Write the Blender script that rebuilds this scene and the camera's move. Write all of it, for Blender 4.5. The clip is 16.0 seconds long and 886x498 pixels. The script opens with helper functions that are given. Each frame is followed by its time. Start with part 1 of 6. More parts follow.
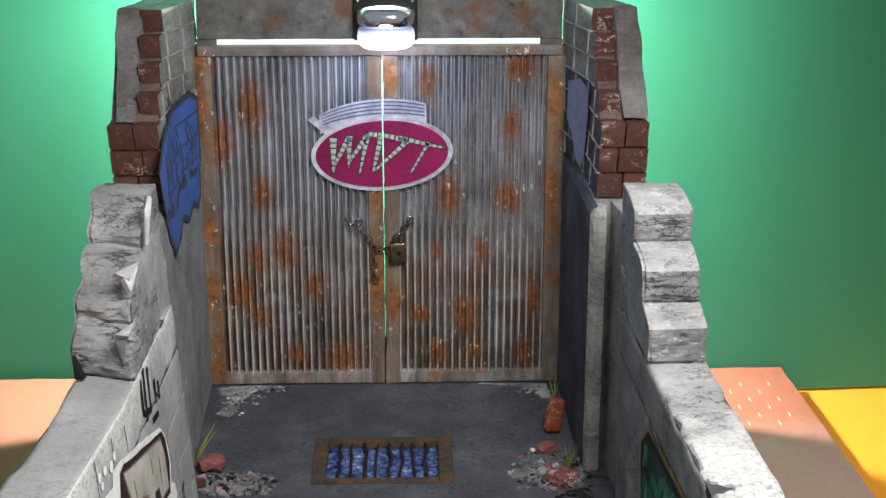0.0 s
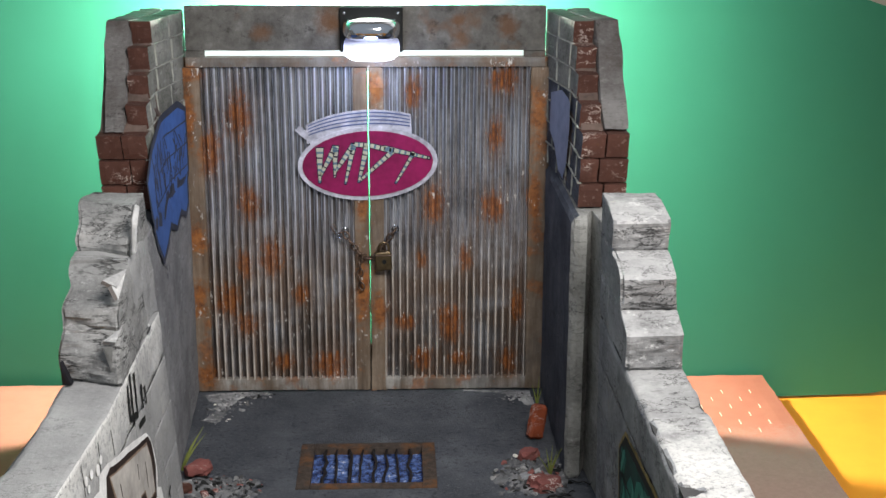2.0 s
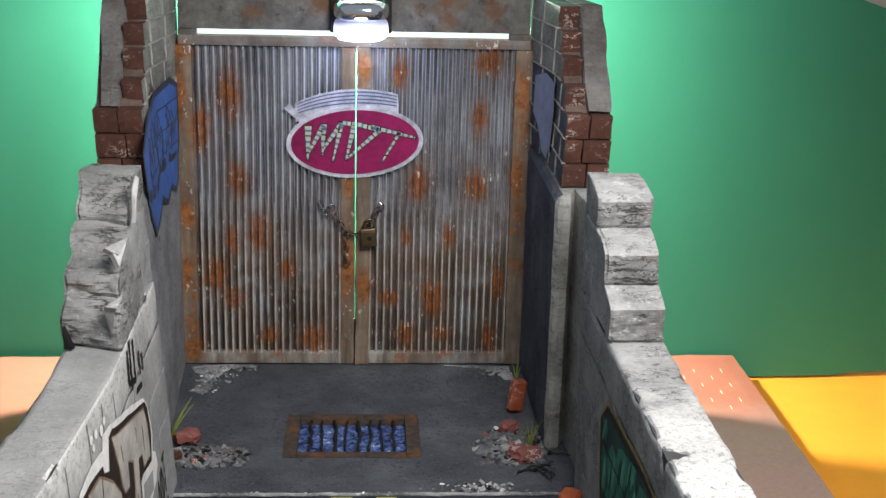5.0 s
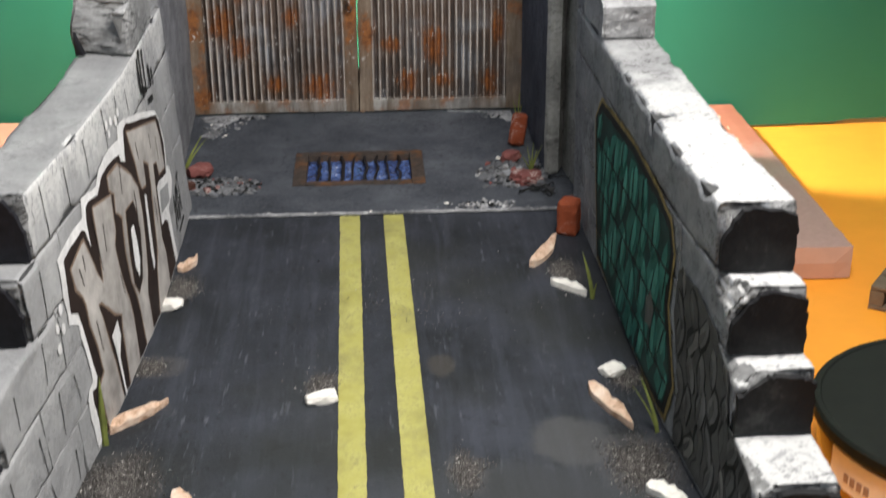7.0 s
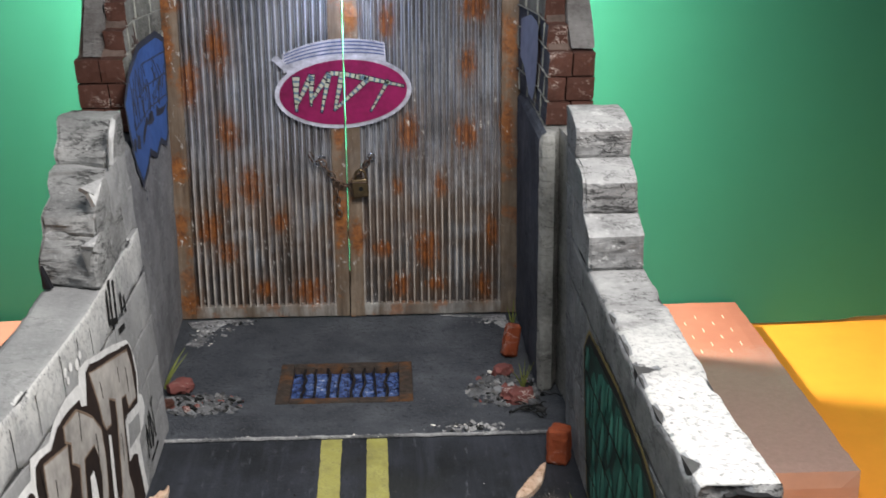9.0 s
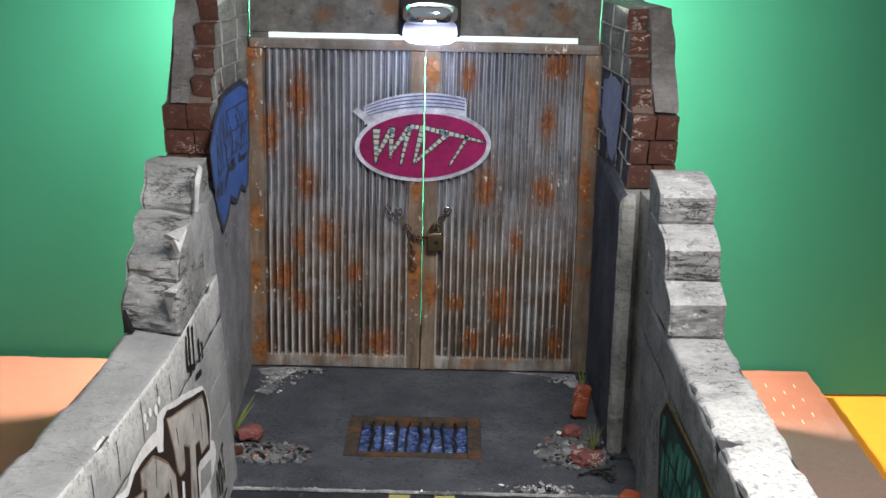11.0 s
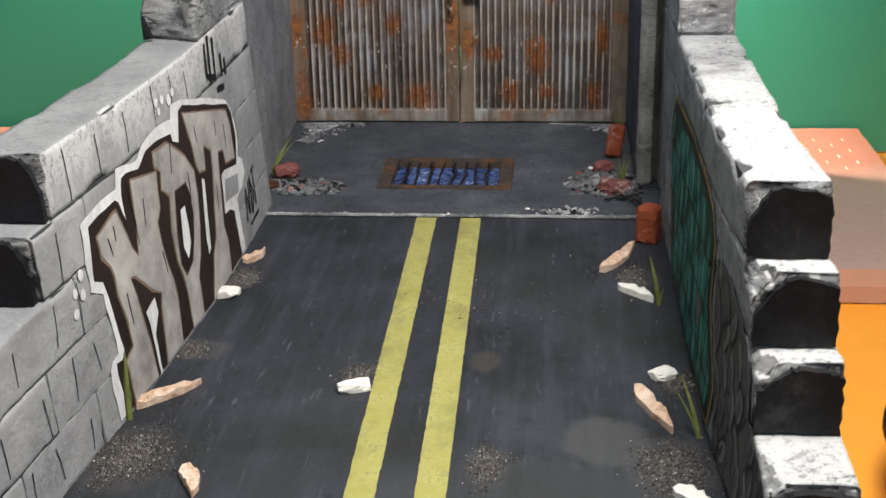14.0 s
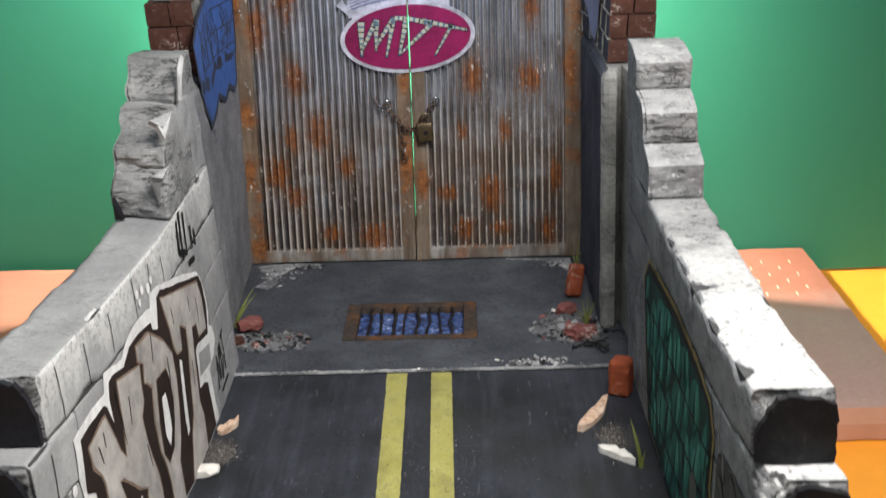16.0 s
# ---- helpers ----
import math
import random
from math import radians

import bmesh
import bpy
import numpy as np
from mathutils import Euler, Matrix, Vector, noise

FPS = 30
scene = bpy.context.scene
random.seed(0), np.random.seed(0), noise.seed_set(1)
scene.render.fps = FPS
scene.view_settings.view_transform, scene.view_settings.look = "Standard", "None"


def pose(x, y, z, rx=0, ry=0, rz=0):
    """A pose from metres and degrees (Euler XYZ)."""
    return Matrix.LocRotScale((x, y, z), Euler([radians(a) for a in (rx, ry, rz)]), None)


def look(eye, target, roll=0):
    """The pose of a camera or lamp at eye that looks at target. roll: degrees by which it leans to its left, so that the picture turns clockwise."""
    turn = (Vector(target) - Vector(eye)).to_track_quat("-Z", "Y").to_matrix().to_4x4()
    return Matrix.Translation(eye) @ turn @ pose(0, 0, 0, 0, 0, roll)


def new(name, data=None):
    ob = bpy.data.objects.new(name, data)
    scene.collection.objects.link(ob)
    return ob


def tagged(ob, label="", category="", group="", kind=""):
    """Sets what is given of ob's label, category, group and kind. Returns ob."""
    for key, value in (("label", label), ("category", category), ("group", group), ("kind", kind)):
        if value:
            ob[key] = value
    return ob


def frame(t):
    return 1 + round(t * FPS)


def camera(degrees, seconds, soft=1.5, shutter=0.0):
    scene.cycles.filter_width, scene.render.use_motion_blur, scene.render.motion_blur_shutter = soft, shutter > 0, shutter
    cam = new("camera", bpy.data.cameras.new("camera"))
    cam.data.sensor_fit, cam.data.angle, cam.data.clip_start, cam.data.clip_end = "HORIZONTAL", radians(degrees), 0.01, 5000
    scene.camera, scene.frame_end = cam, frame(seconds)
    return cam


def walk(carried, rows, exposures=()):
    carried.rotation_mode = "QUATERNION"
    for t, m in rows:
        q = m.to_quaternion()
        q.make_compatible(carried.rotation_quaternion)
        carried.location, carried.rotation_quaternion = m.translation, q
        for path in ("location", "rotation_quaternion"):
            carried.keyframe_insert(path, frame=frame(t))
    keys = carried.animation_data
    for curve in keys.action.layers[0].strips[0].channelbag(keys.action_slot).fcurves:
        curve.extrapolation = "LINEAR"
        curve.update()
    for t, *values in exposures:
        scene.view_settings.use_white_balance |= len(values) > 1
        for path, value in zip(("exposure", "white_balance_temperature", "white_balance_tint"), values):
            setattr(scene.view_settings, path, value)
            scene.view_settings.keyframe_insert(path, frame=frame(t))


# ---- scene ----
cam = camera(36.4, 16.0, 1.5, 0.6)
PATH = [
    (0, (0.0143, -0.8836, 0.3638), (0.0423, 0.0734, 0.0763), 0.00),
    (0.5, (0.0169, -0.8854, 0.3645), (0.0434, 0.0736, 0.0810), -0.20),
    (1, (0.0157, -0.8881, 0.3670), (0.0457, 0.0704, 0.0835), -0.00),
    (1.5, (0.0158, -0.8918, 0.3648), (0.0508, 0.0662, 0.0808), 0.30),
    (2, (0.0189, -0.8961, 0.3671), (0.0529, 0.0629, 0.0861), 0.20),
    (2.5, (0.0176, -0.9006, 0.3663), (0.0541, 0.0564, 0.0788), -0.00),
    (3, (0.0186, -0.9009, 0.3661), (0.0531, 0.0551, 0.0741), -0.10),
    (3.2, (0.0146, -0.9011, 0.3678), (0.0531, 0.0544, 0.0743), 0.20),
    (5.3, (-0.0010, -0.9227, 0.3661), (0.0600, 0.0333, 0.0781), 1.50),
    (5.5, (-0.0052, -0.9241, 0.3651), (0.0503, 0.0319, 0.0781), 1.70),
    (6, (-0.0062, -0.9225, 0.3614), (0.0483, 0.0320, 0.0679), 1.40),
    (6.2, (-0.0034, -0.9277, 0.3544), (0.0578, 0.0248, 0.0561), 1.22),
    (6.5, (0.0048, -0.9468, 0.3365), (0.0668, -0.0118, -0.0135), 0.20),
    (7, (0.0084, -0.9697, 0.3034), (0.0589, -0.0522, -0.0911), -0.30),
    (7.5, (0.0124, -0.9638, 0.2942), (0.0524, -0.0493, -0.1088), -0.70),
    (8, (0.0309, -0.9537, 0.3156), (0.0809, -0.0192, -0.0364), -1.00),
    (8.2, (0.0358, -0.9442, 0.3262), (0.0787, -0.0008, -0.0026), -0.88),
    (8.5, (0.0381, -0.9314, 0.3357), (0.0831, 0.0206, 0.0317), -0.30),
    (9, (0.0321, -0.9273, 0.3382), (0.0686, 0.0267, 0.0417), -0.50),
    (9.2, (0.0278, -0.9314, 0.3410), (0.0648, 0.0241, 0.0495), -0.10),
    (11.3, (0.0156, -0.9240, 0.3450), (0.0091, 0.0410, 0.0835), 1.30),
    (11.5, (-0.0058, -0.9262, 0.3479), (0.0012, 0.0393, 0.0879), 1.50),
    (12, (0.0102, -0.9222, 0.3652), (0.0172, 0.0478, 0.1217), 1.00),
    (12.2, (0.0192, -0.9228, 0.3614), (0.0234, 0.0499, 0.1293), 0.58),
    (12.5, (0.0340, -0.9238, 0.3357), (0.0280, 0.0462, 0.0922), -0.40),
    (12.8, (0.0521, -0.9189, 0.2874), (0.0145, 0.0298, -0.0265), -0.24),
    (13, (0.0639, -0.9163, 0.2663), (0.0079, 0.0242, -0.0692), -0.30),
    (13.5, (0.0796, -0.9406, 0.2587), (-0.0154, -0.0086, -0.0918), -2.80),
    (14, (0.0691, -0.9597, 0.2683), (-0.0124, -0.0292, -0.0892), -1.10),
    (14.2, (0.0637, -0.9666, 0.2805), (0.0103, -0.0360, -0.0815), -1.16),
    (14.5, (0.0550, -0.9724, 0.2954), (0.0090, -0.0339, -0.0466), -0.20),
    (14.7, (0.0480, -0.9693, 0.2977), (-0.0077, -0.0251, -0.0268), -0.56),
    (15, (0.0410, -0.9599, 0.2986), (0.0020, -0.0224, -0.0469), -1.90),
    (15.2, (0.0402, -0.9559, 0.3003), (0.0199, -0.0100, -0.0234), -2.27),
    (15.5, (0.0399, -0.9525, 0.3054), (0.0199, -0.0055, -0.0151), -3.10),
    (16, (0.0373, -0.9446, 0.3190), (0.0193, 0.0049, 0.0065), -1.80),
]
walk(cam, [(t, look(eye, target, roll)) for t, eye, target, roll in PATH],
     [(0.0, 0.0), (2.0, -0.03), (6.0, -0.05), (7.0, 0.09), (7.7, 0.06), (8.5, -0.08), (9.2, -0.10), (11.3, -0.09), (12.5, -0.14), (13.0, 0.16), (13.4, 0.17), (14.1, 0.03), (16.0, 0.03)])

# ---- light ----
world = bpy.data.worlds.new("room")
scene.world = world
world.use_nodes = True
world.node_tree.nodes["Background"].inputs["Color"].default_value = (0.82, 0.925, 1.05, 1)
world.node_tree.nodes["Background"].inputs["Strength"].default_value = 0.31


def lamp(name, place, watts, colour, radius):
    data = bpy.data.lights.new(name, "POINT")
    data.energy, data.color, data.shadow_soft_size = watts, colour, radius
    ob = new(name, data)
    ob.location = place
    return ob


spot = bpy.data.lights.new("workshop_lamp_light", "SPOT")
spot.energy, spot.color, spot.shadow_soft_size = 18.8, (1.0, 0.965, 0.95), 0.11
spot.spot_size, spot.spot_blend = radians(118), 0.75
spot_ob = new("workshop_lamp_light", spot)
spot_ob.matrix_world = look((0.165, -0.57, 0.54), (-0.03, -0.36, 0.0))
lamp("desk_lamp_light", (-0.014, 0.072, 0.273), 24.5, (0.97, 0.985, 0.92), 0.013)
lamp("wall_light_glow", (0.003, -0.046, 0.234), 0.060, (0.42, 0.54, 1.0), 0.009)
scene.view_settings.exposure = 0.0


# ---- materials ----
class Shader:
    """A small wrapper that adds nodes to one material."""

    def __init__(self, name, rough=0.8, metal=0.0, spec=0.3):
        self.mat = bpy.data.materials.new(name)
        self.mat.use_nodes = True
        self.tree = self.mat.node_tree
        self.bsdf = self.tree.nodes["Principled BSDF"]
        self.bsdf.inputs["Roughness"].default_value = rough
        self.bsdf.inputs["Metallic"].default_value = metal
        self.bsdf.inputs["Specular IOR Level"].default_value = spec
        self.coord = self.tree.nodes.new("ShaderNodeTexCoord").outputs["Object"]

    def link(self, a, b):
        self.tree.links.new(a, b)

    def node(self, kind, **sockets):
        n = self.tree.nodes.new(kind)
        for key, v in sockets.items():
            s = n.inputs[key.replace("_", " ")]
            if hasattr(v, "is_linked"):
                self.link(v, s)
            else:
                s.default_value = v
        return n

    def stretched(self, sx, sy, sz):
        return self.node("ShaderNodeMapping", Vector=self.coord, Scale=(sx, sy, sz)).outputs["Vector"]

    def noise(self, scale, detail=4.0, rough=0.6, vector=None):
        n = self.node("ShaderNodeTexNoise", Scale=scale, Detail=detail, Roughness=rough)
        self.link(vector if vector is not None else self.coord, n.inputs["Vector"])
        return n.outputs["Fac"]

    def ramp(self, fac, stops):
        n = self.node("ShaderNodeValToRGB", Fac=fac)
        el = n.color_ramp.elements
        while len(el) < len(stops):
            el.new(0.5)
        for e, (at, c) in zip(el, stops):
            e.position = at
            e.color = (*c, 1) if isinstance(c, tuple) else (c, c, c, 1)
        return n.outputs["Color"]

    def mask(self, fac, low, high):
        n = self.node("ShaderNodeMapRange", Value=fac)
        n.inputs["From Min"].default_value, n.inputs["From Max"].default_value = low, high
        return n.outputs["Result"]

    def math(self, op, a, b=0.0):
        n = self.tree.nodes.new("ShaderNodeMath")
        n.operation = op
        for s, v in zip(n.inputs, (a, b)):
            if hasattr(v, "is_linked"):
                self.link(v, s)
            else:
                s.default_value = v
        return n.outputs[0]

    def mix(self, fac, a, b, mode="MIX"):
        n = self.tree.nodes.new("ShaderNodeMix")
        n.data_type, n.blend_type = "RGBA", mode
        for s, v in ((n.inputs[0], fac), (n.inputs[6], a), (n.inputs[7], b)):
            if hasattr(v, "is_linked"):
                self.link(v, s)
            else:
                s.default_value = (*v, 1) if isinstance(v, tuple) else v
        return n.outputs[2]

    def bump(self, height, strength=0.5, distance=0.001):
        n = self.node("ShaderNodeBump", Height=height, Strength=strength, Distance=distance)
        self.link(n.outputs["Normal"], self.bsdf.inputs["Normal"])

    def done(self, colour, rough=None):
        s = self.bsdf.inputs["Base Color"]
        if isinstance(colour, tuple):
            s.default_value = (*colour, 1)
        else:
            self.link(colour, s)
        if rough is not None:
            self.link(rough, self.bsdf.inputs["Roughness"])
        return self.mat

    def random(self):
        return self.tree.nodes.new("ShaderNodeObjectInfo").outputs["Random"]


def concrete(name, dark, mid, light, wear=0.5, streak=0.35, crack=0.6, speck=0.5, brushed=None, strata=0.0):
    """Painted foam with dry-brushed highlights, dark washes, hairline cracks and fine scratches."""
    s = Shader(name, 0.85, 0, 0.2)
    big = s.noise(26, 5, 0.6)
    fine = s.noise(420, 6, 0.7)
    col = s.ramp(big, [(0.3, dark), (0.5, mid), (0.72, light)])
    col = s.mix(s.math("MULTIPLY", s.mask(fine, 0.5, 0.72), 0.4), col, light)
    col = s.mix(s.math("MULTIPLY", s.mask(fine, 0.47, 0.28), 0.6), col, dark)
    brush = s.noise(95, 6, 0.8, s.stretched(1, 1, 2.2))
    col = s.mix(s.math("MULTIPLY", s.mask(brush, 0.56, 0.66), wear), col, (0.70, 0.70, 0.68))
    scratch = s.noise(60, 4, 0.75, s.stretched(1, 1, 9))
    ink = tuple(c * 0.12 for c in dark)
    col = s.mix(s.math("MULTIPLY", s.mask(scratch, 0.57, 0.65), streak), col, ink)
    split = s.noise(38, 5, 0.7, s.stretched(1, 1.6, 2.6))
    gate = s.mask(s.noise(30, 2, 0.5), 0.48, 0.56)
    line = s.mask(s.math("ABSOLUTE", s.math("SUBTRACT", split, 0.5)), 0.016, 0.004)
    col = s.mix(s.math("MULTIPLY", s.math("MULTIPLY", line, gate), crack), col, ink)
    dash = s.noise(210, 3, 0.6, s.stretched(0.35, 1, 1))
    col = s.mix(s.math("MULTIPLY", s.mask(dash, 0.64, 0.69), speck), col, ink)
    if strata:
        # torn layers: dark ragged lines that run level round the broken end
        torn = s.noise(17, 6, 0.72, s.stretched(0.7, 0.7, 4.5))
        seam = s.mask(s.math("ABSOLUTE", s.math("SUBTRACT", torn, 0.50)), 0.030, 0.006)
        where = s.mask(s.noise(45, 3, 0.6), 0.42, 0.56)
        col = s.mix(s.math("MULTIPLY", s.math("MULTIPLY", seam, where), strata), col, ink)
        col = s.mix(s.math("MULTIPLY", s.mask(torn, 0.60, 0.70), strata * 0.6), col, ink)
    if brushed:
        # brushwork and painted light, thickening along one axis: axis, start, end, grain stretch, share
        axis, start, end, stretch, share = brushed
        along = s.node("ShaderNodeSeparateXYZ", Vector=s.coord).outputs[axis]
        grain = s.noise(130, 5, 0.75, s.stretched(*stretch))
        reach = s.mask(s.math("ADD", along, s.math("MULTIPLY", s.math("SUBTRACT", big, 0.5), (end - start) * 1.6)), start, end)
        dab = s.mask(s.math("ADD", grain, s.math("MULTIPLY", reach, 0.55)), 0.70, 0.90)
        pits = s.mask(s.noise(330, 4, 0.7), 0.60, 0.52)
        col = s.mix(s.math("MULTIPLY", s.math("MULTIPLY", s.math("MULTIPLY", dab, reach), share), pits), col, (0.56, 0.555, 0.53))
    s.bump(s.math("ADD", s.math("MULTIPLY", big, 0.5), s.math("ADD", fine, s.math("MULTIPLY", brush, 0.8))), 0.6, 0.0009)
    return s.done(col)


def plain(name, colour, rough=0.6, metal=0.0, vary=0.25, scale=150.0, bump=0.2, spec=0.3, random=0.0):
    s = Shader(name, rough, metal, spec)
    n = s.noise(scale, 4, 0.65)
    n2 = s.noise(scale * 0.13, 3, 0.6)
    a, b = tuple(c * (1 - vary) for c in colour), tuple(min(1, c * (1 + vary)) for c in colour)
    col = s.ramp(s.math("ADD", s.math("MULTIPLY", n, 0.5), s.math("MULTIPLY", n2, 0.5)), [(0.36, a), (0.64, b)])
    if random:
        col = s.mix(s.math("MULTIPLY", s.random(), random), col, tuple(c * 0.35 for c in colour))
    s.bump(n, bump, 0.0006)
    return s.done(col)


GREY = concrete("grey_painted_foam", (0.24, 0.24, 0.238), (0.31, 0.31, 0.305), (0.39, 0.39, 0.38), 0.16, 0.05, 0.35, 0.05)
GREY_BROKEN = concrete("broken_grey_foam", (0.13, 0.13, 0.128), (0.24, 0.24, 0.233), (0.36, 0.36, 0.347), 0.40, 0.35, 0.9, 0.2, None, 0.9)
GREY_TOP = concrete("pale_step_grey", (0.20, 0.20, 0.198), (0.34, 0.34, 0.335), (0.47, 0.47, 0.46), 0.6, 0.25, 0.6, 0.3)
GREY_FRONT = concrete("dry_brushed_block_front", (0.115, 0.115, 0.115), (0.20, 0.20, 0.198), (0.33, 0.33, 0.325), 0.70, 0.40, 0.9, 0.25, None, 0.85)
# chalky brushing carries the lamp's light on the right wall's tops, stronger forward
LIT_CHALK = concrete("chalky_lit_top", (0.20, 0.20, 0.20), (0.31, 0.31, 0.305), (0.42, 0.42, 0.41), 0.3, 0.2, 0.8, 0.3, ("Y", -0.280, -0.43, (1, 1, 1), 0.8))
GREY_EDGE = concrete("grey_foam_with_brushed_edge", (0.27, 0.27, 0.268), (0.34, 0.34, 0.335), (0.42, 0.42, 0.41), 0.16, 0.05, 0.7, 0.05, ("Z", 0.092, 0.122, (1, 1, 0.14), 1.0))
COAT = concrete("grey_brown_render", (0.070, 0.058, 0.051), (0.130, 0.122, 0.116), (0.200, 0.192, 0.184), 0.12, 0.15, 0.5, 0.15)
BLUE_GREY = concrete("blue_grey_foam", (0.125, 0.13, 0.137), (0.22, 0.228, 0.236), (0.34, 0.35, 0.355), 0.15, 0.3, 0.7, 0.2)
GREY_DARK = concrete("washed_grey_foam", (0.06, 0.062, 0.066), (0.13, 0.133, 0.137), (0.24, 0.24, 0.24), 0.25)
ALCOVE = concrete("alcove_plaster", (0.13, 0.13, 0.135), (0.21, 0.21, 0.215), (0.31, 0.31, 0.31), 0.2, 0.3, 0.5, 0.2)
GREY_BRICK = concrete("grey_washed_brick", (0.10, 0.098, 0.085), (0.19, 0.19, 0.165), (0.31, 0.31, 0.275), 0.2, 0.2, 0.5, 0.2)
PILLAR = concrete("pillar_plaster", (0.13, 0.13, 0.122), (0.24, 0.24, 0.222), (0.38, 0.38, 0.355), 0.2)


def slab_mat():
    """Dark grey cast concrete, pitted like coarse paper and scuffed paler in the middle."""
    s = Shader("slab_concrete", 0.85, 0, 0.2)
    big, fine, mid = s.noise(22, 5, 0.6), s.noise(520, 5, 0.7), s.noise(310, 4, 0.65, s.stretched(0.85, 1, 1))
    col = s.ramp(big, [(0.32, (0.052, 0.057, 0.066)), (0.52, (0.086, 0.094, 0.107)), (0.72, (0.140, 0.150, 0.165))])
    col = s.mix(s.math("MULTIPLY", s.mask(fine, 0.52, 0.70), 0.45), col, (0.20, 0.205, 0.215))
    pits = s.math("MULTIPLY", s.mask(mid, 0.55, 0.61), s.mask(s.noise(26, 3, 0.6), 0.40, 0.56))
    col = s.mix(s.math("MULTIPLY", pits, 0.55), col, (0.018, 0.019, 0.022))
    crumbs = s.math("MULTIPLY", s.mask(s.noise(260, 4, 0.7), 0.63, 0.68), s.mask(s.noise(17, 3, 0.6), 0.48, 0.60))
    col = s.mix(s.math("MULTIPLY", crumbs, 0.6), col, (0.26, 0.265, 0.27))
    s.bump(s.math("ADD", s.math("MULTIPLY", mid, 1.4), fine), 1.0, 0.0018)
    return s.done(col)


SLAB = slab_mat()
CHIPPED = plain("chalky_plaster", (0.50, 0.50, 0.49), 0.85, vary=0.3, scale=200, bump=0.5)
JOINT = plain("dark_joint", (0.05, 0.05, 0.05), 0.9)
MORTAR = plain("dusty_mortar", (0.11, 0.078, 0.064), 0.9, vary=0.5, scale=120)
JOINT_PALE = plain("pale_mortar_paint", (0.30, 0.305, 0.27), 0.9, vary=0.5, scale=120)


def end_mat():
    """Black paint rubbed thin, with the grey foam showing through in soft patches."""
    s = Shader("black_end_paint", 0.7, 0, 0.25)
    big, fine = s.noise(48, 4, 0.65), s.noise(260, 5, 0.7)
    col = s.ramp(big, [(0.42, (0.006, 0.006, 0.007)), (0.58, (0.016, 0.016, 0.016)), (0.72, (0.060, 0.061, 0.058))])
    col = s.mix(s.math("MULTIPLY", s.mask(fine, 0.60, 0.72), 0.30), col, (0.07, 0.07, 0.068))
    s.bump(fine, 0.7, 0.0008)
    return s.done(col)


BLACK_END = end_mat()
BLACK_DEEP = plain("deep_black_end_paint", (0.009, 0.009, 0.012), 0.6, vary=0.6, scale=200, bump=0.5)


def brick_mat(name, colour, dust):
    s = Shader(name, 0.85, 0, 0.2)
    n, big = s.noise(330, 5, 0.7), s.noise(60, 4, 0.6)
    col = s.ramp(big, [(0.3, tuple(c * 0.55 for c in colour)), (0.7, colour)])
    col = s.mix(s.math("MULTIPLY", s.random(), 0.55), col, tuple(c * 0.5 for c in colour))
    col = s.mix(s.math("MULTIPLY", s.mask(n, 0.58, 0.74), dust), col, (0.45, 0.36, 0.31))
    split = s.noise(45, 5, 0.7, s.stretched(1, 1.5, 2.0))
    line = s.mask(s.math("ABSOLUTE", s.math("SUBTRACT", split, 0.5)), 0.018, 0.006)
    gate = s.mask(s.noise(33, 2, 0.5), 0.53, 0.6)
    col = s.mix(s.math("MULTIPLY", s.math("MULTIPLY", line, gate), dust * 2), col, (0.55, 0.47, 0.42))
    s.bump(n, 0.6, 0.001)
    return s.done(col)


BRICK = brick_mat("old_red_brick", (0.105, 0.046, 0.033), 0.3)
BRICK_RED = brick_mat("bright_red_brick", (0.36, 0.085, 0.035), 0.25)
RUBBLE_RED = brick_mat("dusty_red_rubble", (0.32, 0.115, 0.10), 0.5)


